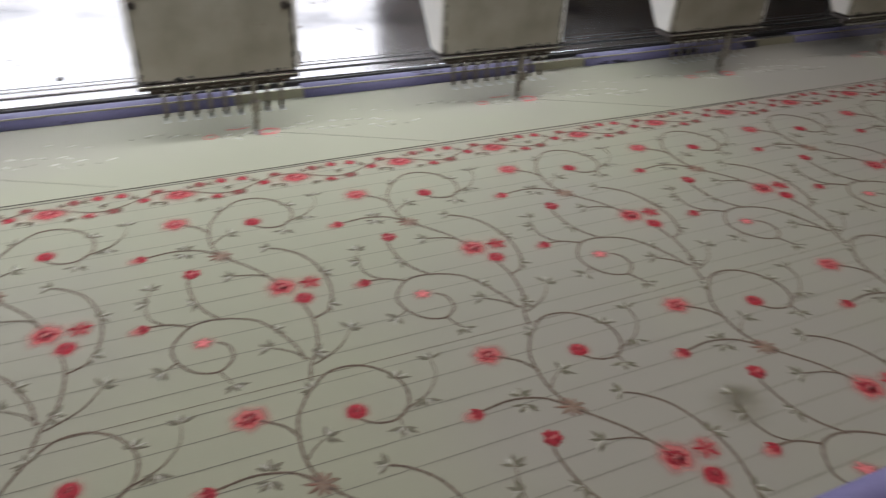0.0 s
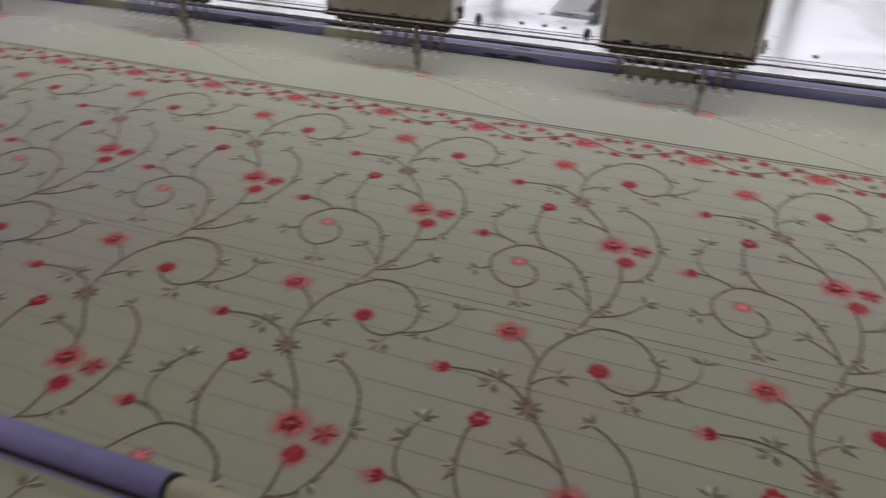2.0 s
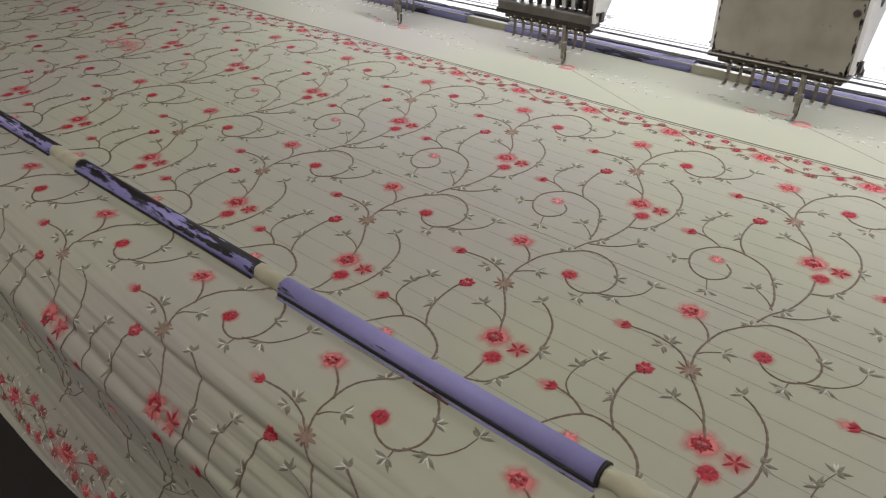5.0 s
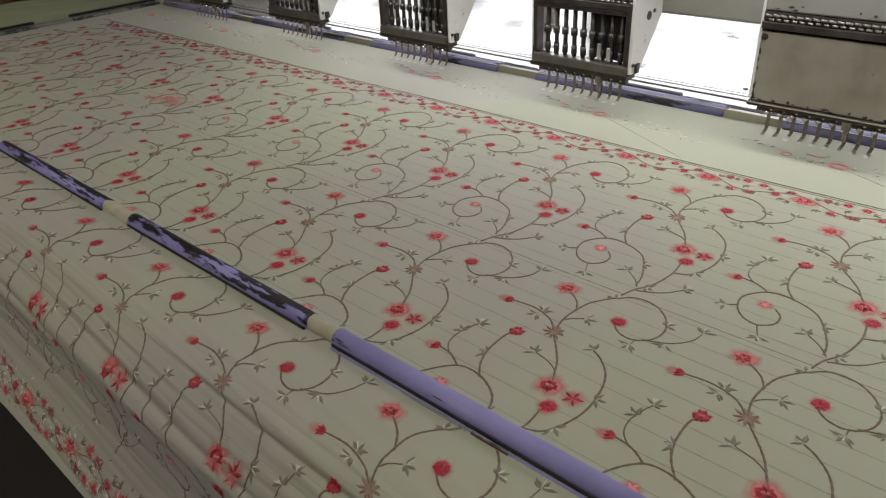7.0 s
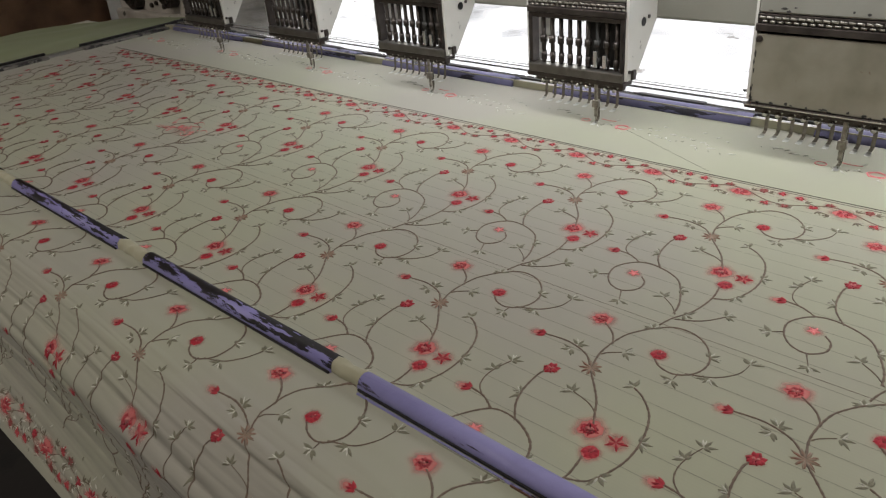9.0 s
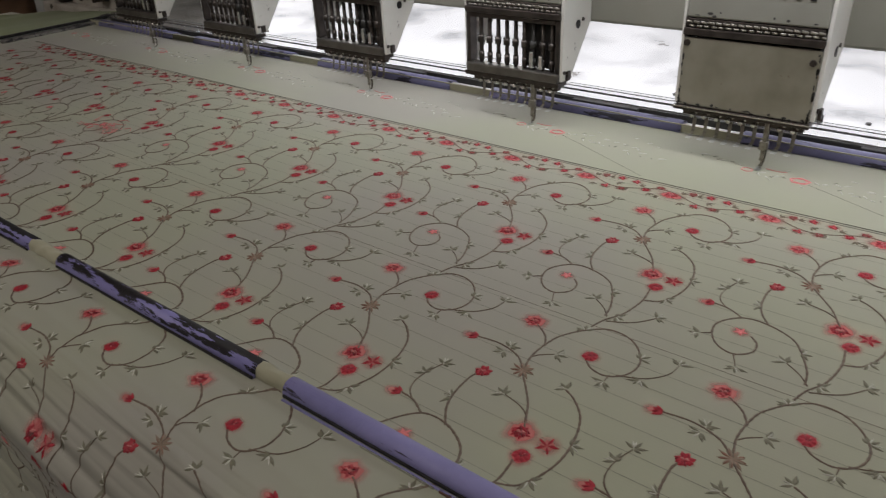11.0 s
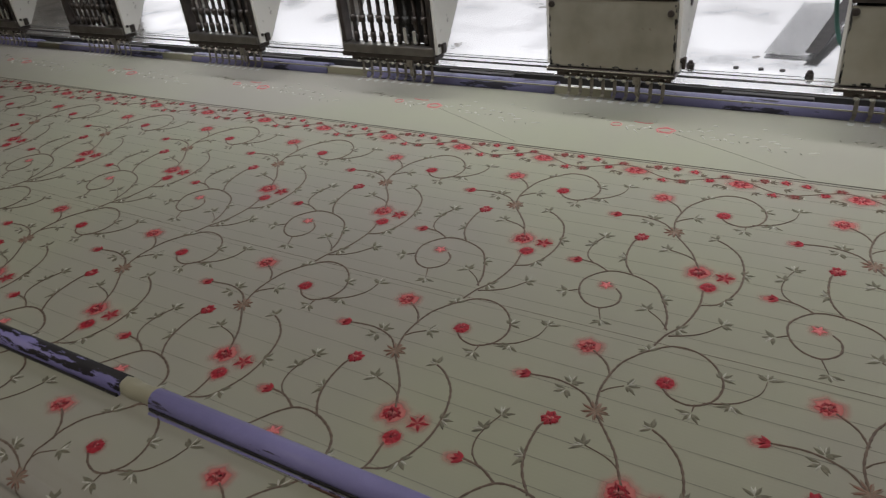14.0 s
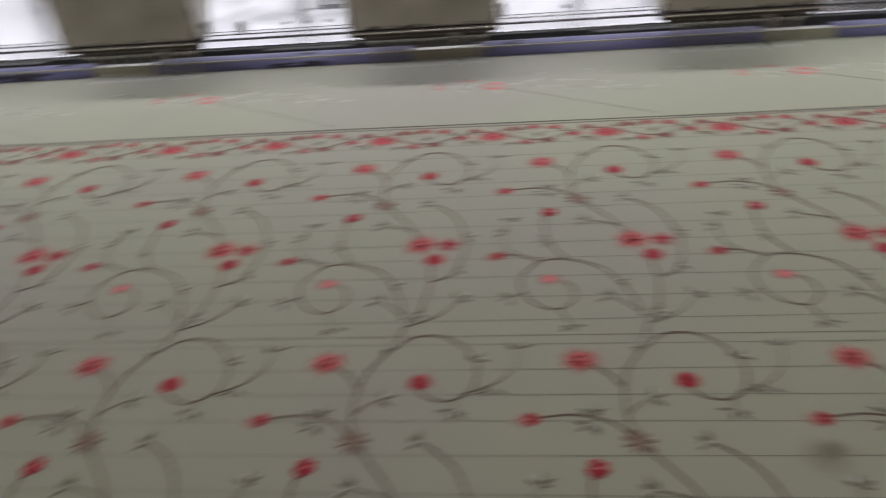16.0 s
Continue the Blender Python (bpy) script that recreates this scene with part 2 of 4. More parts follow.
GRIMY = mat("grimy_grey_paint", (0.46, 0.43, 0.385), 0.5, 0, (0.28, 0.25, 0.21), 16, 1.0, 0.2, 120, 0.4, (0.05, 0.042, 0.034), 30, 0.63)
CABLE = mat("green_cable", (0.03, 0.09, 0.07), 0.45, 0, None, 50, 0.4)


def glow(name, color, strength):
    m = bpy.data.materials.new(name)
    m.use_nodes = True
    b = m.node_tree.nodes["Principled BSDF"]
    b.inputs["Base Color"].default_value = (0.8, 0.8, 0.8, 1)
    b.inputs["Emission Color"].default_value = (*color, 1)
    b.inputs["Emission Strength"].default_value = strength
    return m


TUBE_GLOW = glow("added_tube_glass", TUBE, 6.0)
# Unseen glow panel; its patches and brighter top paint the bed's cloudy reflection.
BACK_GLOW = glow("backdrop_glow", (0.93, 0.97, 1.0), 2.2)
_n, _l = BACK_GLOW.node_tree.nodes, BACK_GLOW.node_tree.links
_tc, _sx, _nz = _n.new("ShaderNodeTexCoord"), _n.new("ShaderNodeSeparateXYZ"), _n.new("ShaderNodeTexNoise")
_nz.inputs["Scale"].default_value, _nz.inputs["Detail"].default_value = 1.9, 6.0
_l.new(_tc.outputs["Object"], _sx.inputs[0])
_l.new(_tc.outputs["Object"], _nz.inputs["Vector"])
_ad = _n.new("ShaderNodeMath")
_ad.operation = "MULTIPLY_ADD"
_ad.inputs[1].default_value = 1.0
_l.new(_nz.outputs["Fac"], _ad.inputs[0])
_l.new(_sx.outputs["Z"], _ad.inputs[2])
_mr = _n.new("ShaderNodeMapRange")
_mr.inputs[1].default_value, _mr.inputs[2].default_value, _mr.inputs[3].default_value, _mr.inputs[4].default_value = 1.8, 2.9, 1.15, 2.5
_l.new(_ad.outputs[0], _mr.inputs[0])
_l.new(_mr.outputs[0], _n["Principled BSDF"].inputs["Emission Strength"])


# ---- mesh helpers ----
def thing(name, label, category, group="", kind="", m=None):
    e = new(name)
    e.empty_display_size = 0.02
    if m is not None:
        e.matrix_basis = m
    return tagged(e, label, category, group, kind)


def mesh_of(name, bm, material, smooth=False):
    me = bpy.data.meshes.new(name)
    bm.to_mesh(me)
    bm.free()
    for mm in (material if isinstance(material, (list, tuple)) else [material]):
        me.materials.append(mm)
    if smooth:
        me.polygons.foreach_set("use_smooth", [True] * len(me.polygons))
    return me


def part(name, bm, material, parent, label="", smooth=False, m=None, kind=""):
    ob = new(name, bm if isinstance(bm, bpy.types.Mesh) else mesh_of(name, bm, material, smooth))
    ob.parent = parent
    if m is not None:
        ob.matrix_basis = m
    return tagged(ob, label, kind=kind)


def solo(name, bm, material, label, category, group="", kind="", smooth=False):
    ob = new(name, mesh_of(name, bm, material, smooth))
    return tagged(ob, label, category, group, kind)


def box(bm, x0, x1, y0, y1, z0, z1, bevel=0.0):
    r = bmesh.ops.create_cube(bm, size=1.0, matrix=Matrix.Translation(((x0 + x1) / 2, (y0 + y1) / 2, (z0 + z1) / 2)) @ Matrix.Diagonal((x1 - x0, y1 - y0, z1 - z0, 1)))
    if bevel:
        edges = list({e for v in r["verts"] for e in v.link_edges})
        bmesh.ops.bevel(bm, geom=edges, offset=bevel, segments=2, profile=0.5, affect="EDGES")
    return bm


def boxed(*a, bevel=0.0):
    return box(bmesh.new(), *a, bevel=bevel)


def rod(bm, p, q, r, r2=None, seg=10):
    p, q = Vector(p), Vector(q)
    m = Matrix.Translation((p + q) / 2) @ (q - p).to_track_quat("Z", "Y").to_matrix().to_4x4()
    bmesh.ops.create_cone(bm, cap_ends=True, segments=seg, radius1=r, radius2=r if r2 is None else r2, depth=(q - p).length, matrix=m)
    return bm


def tube(bm, pts, r, seg=8):
    """A bent round bar through the points."""
    pts = [Vector(p) for p in pts]
    rings = []
    for i, p in enumerate(pts):
        d = (pts[min(i + 1, len(pts) - 1)] - pts[max(i - 1, 0)]).normalized()
        m = Matrix.Translation(p) @ d.to_track_quat("Z", "Y").to_matrix().to_4x4()
        rings.append([bm.verts.new(m @ Vector((r * math.cos(6.28318 * k / seg), r * math.sin(6.28318 * k / seg), 0))) for k in range(seg)])
    for a, b in zip(rings, rings[1:]):
        for k in range(seg):
            bm.faces.new((a[k], a[(k + 1) % seg], b[(k + 1) % seg], b[k]))
    bm.faces.new(rings[0][::-1])
    bm.faces.new(rings[-1])
    return bm


def extrude(bm, outline, x0, x1):
    """A solid along x with the given (y, z) outline."""
    a = [bm.verts.new((x0, y, z)) for y, z in outline]
    b = [bm.verts.new((x1, y, z)) for y, z in outline]
    n = len(outline)
    for i in range(n):
        bm.faces.new((a[i], a[(i + 1) % n], b[(i + 1) % n], b[i]))
    bm.faces.new(a[::-1])
    bm.faces.new(b)
    bmesh.ops.recalc_face_normals(bm, faces=bm.faces)
    return bm


def spline(pts, step=2.0):
    """A smooth line through a few points (millimetres)."""
    out = []
    P = [pts[0]] + list(pts) + [pts[-1]]
    for i in range(1, len(P) - 2):
        p0, p1, p2, p3 = (np.array(P[j], float) for j in (i - 1, i, i + 1, i + 2))
        n = max(2, int(np.linalg.norm(p2 - p1) / step))
        for k in range(n):
            t = k / n
            out.append(0.5 * (2 * p1 + (p2 - p0) * t + (2 * p0 - 5 * p1 + 4 * p2 - p3) * t * t + (3 * p1 - p0 - 3 * p2 + p3) * t ** 3))
    out.append(np.array(P[-2], float))
    return out


# ---- the setting ----
ZC = 0.85
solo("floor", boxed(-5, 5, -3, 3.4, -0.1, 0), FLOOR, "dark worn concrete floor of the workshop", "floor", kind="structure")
solo("ceiling", boxed(-5, 5, -3, 3.4, 2.8, 2.9), CEIL, "whitewashed workshop ceiling", "ceiling", kind="structure")
solo("wall_south", boxed(-5, 5, -3.15, -3, 0, 2.8), WALL, "limewashed wall behind the aisle", "wall", kind="structure")
solo("wall_west", boxed(-5.15, -5, -3, 3.4, 0, 2.8), WALL, "limewashed end wall", "wall", kind="structure")
solo("wall_east", boxed(5, 5.15, -3, 3.4, 0, 2.8), WALL, "limewashed end wall", "wall", kind="structure")
_w = boxed(-5, 5, 3.4, 3.55, 0, 1.0)
box(_w, -5, 5, 3.4, 3.55, 2.5, 2.8)
box(_w, -5, -4.6, 3.4, 3.55, 1.0, 2.5)
box(_w, 1.9, 5, 3.4, 3.55, 1.0, 2.5)
solo("wall_north", _w, WALL, "limewashed wall with an opening for the unseen window", "wall", kind="structure")
# Assumed window, out of view, that gives the bed something bright to mirror.
window = thing("window_1", "unseen wide window assumed from the bed's bright reflection", "window", kind="structure")
_f = bmesh.new()
for _x in (-4.6, -3.3, -2.0, -0.7, 0.6, 1.86):
    box(_f, _x, _x + 0.04, 3.42, 3.48, 1.0, 2.5)
box(_f, -4.6, 1.9, 3.42, 3.48, 1.0, 1.04)
box(_f, -4.6, 1.9, 3.42, 3.48, 2.46, 2.5)
part("window_frame", _f, IVORY_CLEAN, window)
# Added emitter behind the window opening, met only as a reflection.
solo("backdrop", boxed(-6.0, 2.4, 3.9, 3.92, 0.6, 3.0), BACK_GLOW, "unseen glowing panel added for the bed to mirror", "backdrop", kind="structure")


# Body for the added overhead tube, out of view.
work_light = thing("work_light", "unseen white tube lamp added overhead to light the cloth", "tube lamp", m=pose(0.80, 0.36, 1.88))
part("batten", boxed(-1.16, 1.16, -0.16, 0.16, 0.03, 0.07, bevel=0.004), IVORY_CLEAN, work_light)
part("tube", rod(bmesh.new(), (-1.08, 0, 0.012), (1.08, 0, 0.012), 0.012), TUBE_GLOW, work_light)
for _x in (-0.5, 0.5):
    part("hanger", rod(bmesh.new(), (_x, 0, 0.07), (_x, 0, 0.92), 0.004), OILY, work_light)

# Invented carrier for the added strip light.
strip = thing("light_strip", "unseen light strip added to brighten the cloth before the heads", "light strip")
part("strip_body", boxed(-0.92, 0.98, 0.652, 0.698, 1.151, 1.162, bevel=0.001), IVORY_CLEAN, strip)
for _x in (-0.88, -0.30, 0.38, 0.94):
    part("strip_bracket", boxed(_x - 0.008, _x + 0.008, 0.66, 0.799, 1.163, 1.167), OILY, strip)
# Tube and holders made up for the added light under the beam.
bed_fill = thing("tube_lamp", "hidden slim tube lamp added to lift the shade under the heads", "tube lamp")
part("tube", rod(bmesh.new(), (-1.40, 0.885, 0.970), (1.10, 0.885, 0.970), 0.003), TUBE_GLOW, bed_fill)
for _x in (-1.39, 1.09):
    part("holder", boxed(_x - 0.006, _x + 0.006, 0.878, 0.892, 0.966, 0.9755), IVORY_CLEAN, bed_fill)
# Fittings for the added aisle tubes, both out of view.
aisle_fill = thing("ceiling_light", "unseen fluorescent tube added over the aisle as fill", "ceiling light", m=pose(-1.5, -0.9, 2.37))
part("batten", boxed(-0.61, 0.61, -0.04, 0.04, 0.03, 0.09, bevel=0.004), IVORY_CLEAN, aisle_fill)
for _x in (-0.45, 0.45):
    part("hanger", rod(bmesh.new(), (_x, 0, 0.09), (_x, 0, 0.43), 0.006), OILY, aisle_fill)
part("tube", rod(bmesh.new(), (-0.58, 0, 0.012), (0.58, 0, 0.012), 0.012), TUBE_GLOW, aisle_fill)
copy_thing(aisle_fill, pose(0.3, -2.5, 2.38))

# ---- machine: table, bed, beam ----
table = thing("machine_table", "pale laminate table under the stretched fabric", "table")
part("tabletop", boxed(-1.75, 2.3, 0.085, 0.826, 0.815, 0.843, bevel=0.003), TABLE, table)
for _x in (-1.65, -0.6, 0.6, 1.7):
    for _y in (0.32, 0.74):
        part("leg", boxed(_x - 0.025, _x + 0.025, _y - 0.025, _y + 0.025, 0, 0.815, bevel=0.002), IVORY_CLEAN, table)

bed = thing("machine_bed", "polished steel bed behind the needles", "machine bed")
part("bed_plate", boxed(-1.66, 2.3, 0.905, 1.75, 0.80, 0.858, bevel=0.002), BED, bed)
for _y0, _y1, _z, _mm in ((0.827, 0.8445, 0.838, RAIL), (0.8455, 0.850, 0.857, RUBBER), (0.851, 0.872, 0.8585, RAIL), (0.8735, 0.877, 0.8565, RUBBER), (0.878, 0.890, 0.859, RAIL), (0.8915, 0.8935, 0.8565, RUBBER), (0.8945, 0.9035, 0.8585, RAIL)):
    part("rail", boxed(-1.66, 2.3, _y0, _y1, 0.80, _z, bevel=0.0008), _mm, bed, "black rubber edge strip" if _mm is RUBBER else "")
for _x, _y in ((-0.025, 0.915), (0.118, 0.905), (0.275, 0.915)):
    _b = rod(bmesh.new(), (_x, _y, 0.858), (_x, _y, 0.863), 0.0055, seg=6)
    rod(_b, (_x, _y, 0.863), (_x, _y, 0.867), 0.0042, 0.0025, 8)
    part("bolt", _b, OILY, bed, "dark oily bolt head")
for _x in (-1.15, -1.115, -0.22, 0.03, 0.06, 0.085, 0.38, -0.5):
    part("screw", rod(bmesh.new(), (_x, 0.925, 0.8575), (_x, 0.925, 0.8592), 0.0035), OILY, bed)

beam = thing("machine_beam", "light grey painted beam that carries the heads", "machine beam")
part("beam_body", boxed(-1.66, 2.3, 0.80, 1.02, 0.976, 1.25, bevel=0.004), IVORY, beam)
part("upright", boxed(2.305, 2.55, 0.78, 1.3, 0, 1.5, bevel=0.01), IVORY_CLEAN, beam)

bracket = thing("steel_bracket", "slanting dull steel bracket with a green cable", "bracket")
_b = bmesh.new()
_v = [_b.verts.new(p) for p in ((0.103, 0.975, 0.8665), (0.119, 0.975, 0.8665), (0.152, 1.25, 0.886), (0.130, 1.25, 0.886))]
_b.faces.new(_v)
bmesh.ops.solidify(_b, geom=_b.faces[:], thickness=0.003)
part("arm", _b, OILY, bracket)
_b = bmesh.new()
_v = [_b.verts.new(p) for p in ((0.066, 1.25, 0.8622), (0.053, 0.98, 0.8612), (0.112, 0.977, 0.8612), (0.142, 1.25, 0.8622))]
_b.faces.new(_v)
bmesh.ops.solidify(_b, geom=_b.faces[:], thickness=0.002)
part("sheet", _b, RAIL, bracket, "bright steel sheet")
part("cable", tube(bmesh.new(), spline([(0.118, 1.1, 0.99), (0.125, 1.03, 0.93), (0.14, 0.97, 0.885), (0.17, 0.93, 0.868)], 0.02), 0.003), CABLE, bracket, "dark green cable", True)


# ---- embroidery heads ----
FEET = [-0.0525 + 0.01375 * i for i in range(9)]


def foot_mesh(down):
    """A presser foot: flat straight strap, its ankle, and a flat toe round the needle."""
    b = bmesh.new()
    z = -0.0225 if down else 0.0
    v = []
    for zz, w, y in ((0.0350, 0.0019, 0.0045), (0.0240 + z * 0.4, 0.0021, 0.0040), (0.0120 + z, 0.0021, 0.0034), (0.0060 + z, 0.0019, 0.0026), (0.0026 + z, 0.0021, 0.0008), (0.0014 + z, 0.0030, -0.0035), (0.0012 + z, 0.0031, -0.0090), (0.0016 + z, 0.0018, -0.0115)):
        lean = -0.0012 if zz < 0.003 + z else 0.0
        v.append([b.verts.new((lean - w, y, zz)), b.verts.new((lean + w, y, zz))])
    for p, q in zip(v, v[1:]):
        b.faces.new((p[0], p[1], q[1], q[0]))
    bmesh.ops.solidify(b, geom=b.faces[:], thickness=0.0011)
    box(b, -0.0030, 0.0034, 0.0005, 0.0045, 0.0270, 0.0335, bevel=0.0008)
    bmesh.ops.recalc_face_normals(b, faces=b.faces)
    for f in b.faces:
        # the toe takes the second, lighter metal
        f.material_index = 1 if f.calc_center_median().z < 0.0035 + z else 0
    return b


STRAP = mat("worn_grey_steel", (0.33, 0.31, 0.27), 0.34, 0.7, (0.14, 0.125, 0.10), 150, 0.9)
SILL = mat("greasy_steel_sill", (0.17, 0.16, 0.145), 0.3, 0.7, (0.08, 0.07, 0.06), 40, 0.8, 0.1, 200)
FOOT = mesh_of("presser_foot", foot_mesh(False), [STRAP, PIPE])
_b = foot_mesh(True)
rod(_b, (0, -0.003, 0.036), (0, -0.003, 0.002), 0.0026)
box(_b, -0.0045, 0.0045, -0.0065, 0.0005, 0.001, 0.011, bevel=0.001)
box(_b, -0.0022, 0.0022, -0.004, -0.001, -0.012, 0.001, bevel=0.0006)
rod(_b, (0, -0.003, 0.002), (0, -0.003, -0.021), 0.0007, 0.0004, 6)
FOOT_DOWN = mesh_of("working_needle", _b, [STRAP, PIPE])
_b = rod(bmesh.new(), (0, 0, 0.034), (0, 0, 0.021), 0.0024)
rod(_b, (-0.0008, -0.001, 0.0235), (-0.0008, -0.0065, 0.0228), 0.0031, 0.0027, 10)
rod(_b, (0.0036, -0.001, 0.0270), (0.0036, -0.0050, 0.0268), 0.0016, 0.0014, 8)
CLAMP = mesh_of("needle_clamp", _b, CHROME, True)
_b = rod(bmesh.new(), (-0.0032, -0.001, 0.1335), (0.0032, -0.001, 0.1325), 0.0013, seg=8)
rod(_b, (0.0005, -0.001, 0.129), (0.0055, -0.001, 0.1285), 0.0012, seg=8)
PIN = mesh_of("tension_pin", _b, STRAP, True)


def head(k, open_front):
    xc = -0.0715 + 0.3 * k
    lab = "embroidery head with an open oily needle case and nine presser feet" if open_front else "embroidery head with a closed dull steel cover and nine presser feet"
    e = thing("embroidery_head", lab, "embroidery head", "heads along the beam", m=pose(xc, 0.728, 0.872))
    # local: front face at y = 0, foot toes at z = 0
    s = 0.0715
    if open_front:
        b = bmesh.new()
        box(b, -s, -s + 0.006, 0, 0.016, 0.052, 0.118, bevel=0.001)
        box(b, s - 0.006, s, 0, 0.016, 0.052, 0.118, bevel=0.001)
        box(b, -s + 0.006, s - 0.006, 0.0, 0.016, 0.112, 0.118, bevel=0.001)
        part("needle_case", b, OILY, e, "dark oily needle case frame")
        part("case_sill", boxed(-s, s, -0.003, 0.016, 0.040, 0.0515, bevel=0.0015), SILL, e, "worn greasy steel sill")
        part("case_foot", boxed(-s - 0.004, s + 0.001, -0.001, 0.022, 0.0335, 0.0395, bevel=0.001), OILY, e)
        for x in FEET:
            b = rod(bmesh.new(), (x, 0.008, 0.052), (x, 0.008, 0.112), 0.0030, seg=10)
            rod(b, (x, 0.007, 0.079), (x, 0.007, 0.088), 0.0046, seg=10)
            rod(b, (x, 0.008, 0.055), (x, 0.008, 0.066), 0.0040, seg=10)
            part("needle_bar", b, OILY if abs(x - 0.03) > 0.001 else RUBBER, e, smooth=True)
        part("back_plate", boxed(FEET[4] + 0.004, s - 0.006, 0.017, 0.020, 0.052, 0.1175), RUBBER, e)
        for i in (6, 7):
            part("lever", boxed(FEET[i] - 0.0035, FEET[i] + 0.002, 0.002, 0.006, 0.054, 0.075 - 0.004 * (i - 6), bevel=0.0006), RAIL, e)
    else:
        part("front_cover", boxed(-s, s, 0, 0.004, 0.040, 0.1155, bevel=0.0012), PLATE, e, "dull scratched steel cover plate")
        part("case_body", boxed(-s + 0.003, s - 0.003, 0.0045, 0.03, 0.040, 0.1155), OILY, e)
        part("cover_lip", boxed(-s - 0.003, s + 0.002, -0.004, 0.024, 0.0345, 0.0395, bevel=0.001), OILY, e)
        part("lip_edge", boxed(-s - 0.003, s + 0.002, -0.0053, -0.0042, 0.0380, 0.0396, bevel=0.0003), CHROME, e, "bright worn steel edge")
        for x, z in ((s - 0.007, 0.103), (-s + 0.004, 0.110)):
            b = rod(bmesh.new(), (x, 0, z), (x, -0.0016, z), 0.0038, 0.0033, 12)
            box(b, x - 0.003, x + 0.003, -0.0019, -0.0017, z - 0.0004, z + 0.0004)
            part("screw", b, OILY, e)
    rnd = random.Random(40 + k)
    b = bmesh.new()
    for _ in range(58):
        w, h = rnd.uniform(0.0008, 0.0035), rnd.uniform(0.0006, 0.0022)
        side = rnd.random()
        if side < 0.35:
            x, z = rnd.uniform(-s, s), 0.0405 + rnd.uniform(0, 0.003)
        else:
            x, z = (s if side < 0.75 else -s) * rnd.uniform(0.967, 0.990), 0.042 + 0.070 * rnd.random() ** 1.7
            w, h = rnd.uniform(0.0005, 0.0016), rnd.uniform(0.0014, 0.0055)
        y = -0.0003 if not open_front else -0.0002
        vs = [b.verts.new((x + w * math.cos(a) * rnd.uniform(0.6, 1.2), y, z + h * math.sin(a) * rnd.uniform(0.6, 1.2))) for a in (0.2, 1.3, 2.4, 3.4, 4.4, 5.4)]
        b.faces.new(vs)
    for _ in range(16):
        w, h = rnd.uniform(0.001, 0.004), rnd.uniform(0.0006, 0.0018)
        x, z = rnd.uniform(-s + 0.003, s - 0.003), rnd.choice((0.139, 0.141, 0.165, 0.2)) + rnd.uniform(0, 0.004)
        vs = [b.verts.new((x + w * math.cos(a) * rnd.uniform(0.6, 1.2), -0.0003, z + h * math.sin(a) * rnd.uniform(0.6, 1.2))) for a in (0.2, 1.3, 2.4, 3.4, 4.4, 5.4)]
        b.faces.new(vs)
    part("paint_wear", b, RUBBER, e, "black chipped paint", kind="stuff")
    # dark channel, row of shining tension pins, upper cover
    part("channel", boxed(-s - 0.001, s + 0.001, -0.002, 0.02, 0.1185, 0.1265, bevel=0.001), OILY, e)
    part("pin_rail", boxed(-s - 0.001, s - 0.001, 0.001, 0.02, 0.127, 0.1365, bevel=0.001), OILY, e)
    for i in range(18):
        part("tension_pin", PIN, None, e, m=pose(-s + 0.005 + i * 0.0079, 0, 0))
    up = boxed(-s, s, 0.0, 0.0715, 0.1372, 0.235, bevel=0.002)
    part("upper_cover", up, IVORY, e)
    for i in range(9):
        x = FEET[i] - 0.004
        part("slot", boxed(x - 0.0028, x + 0.0028, -0.0012, 0.001, 0.163, 0.172, bevel=0.0005), BLACK, e)
    # tapering side plates reaching back to the beam
    for x0, x1 in ((-s - 0.0035, -s - 0.0005), (s + 0.0005, s + 0.0045)):
        b = extrude(bmesh.new(), [(0.002, 0.042), (0.024, 0.042), (0.0725, 0.106), (0.0725, 0.2), (0.002, 0.2)], x0, x1)
        part("side_plate", b, SIDE_WHITE, e, "white painted tapering side plate")
    part("side_hole", rod(bmesh.new(), (s + 0.0046, 0.038, 0.108), (s + 0.0052, 0.038, 0.108), 0.0055, seg=14), BLACK, e)
    for y, z in ((0.014, 0.049), (0.006, 0.053), (0.05, 0.112)):
        part("screw", rod(bmesh.new(), (s + 0.0046, y, z), (s + 0.0062, y, z), 0.0024), OILY, e)
    part("clip", boxed(s + 0.0048, s + 0.0088, 0.010, 0.018, 0.042, 0.054, bevel=0.001), OILY, e)
    part("guide_bar", boxed(-s + 0.006, s - 0.004, 0.006, 0.016, 0.027, 0.033, bevel=0.001), OILY, e)
    work = None
    for i, x in enumerate(FEET):
        if i == 6:
            work = part("working_needle", FOOT_DOWN, None, e, "bright needle bar with its foot", m=pose(x, 0.009, 0))
        else:
            part("presser_foot", FOOT, None, e, m=pose(x, 0.009, 0))
            part("needle_clamp", CLAMP, None, e, m=pose(x, 0.010, 0.004))
    return work


NEEDLES = [head(k, k < 0) for k in range(-4, 7)]


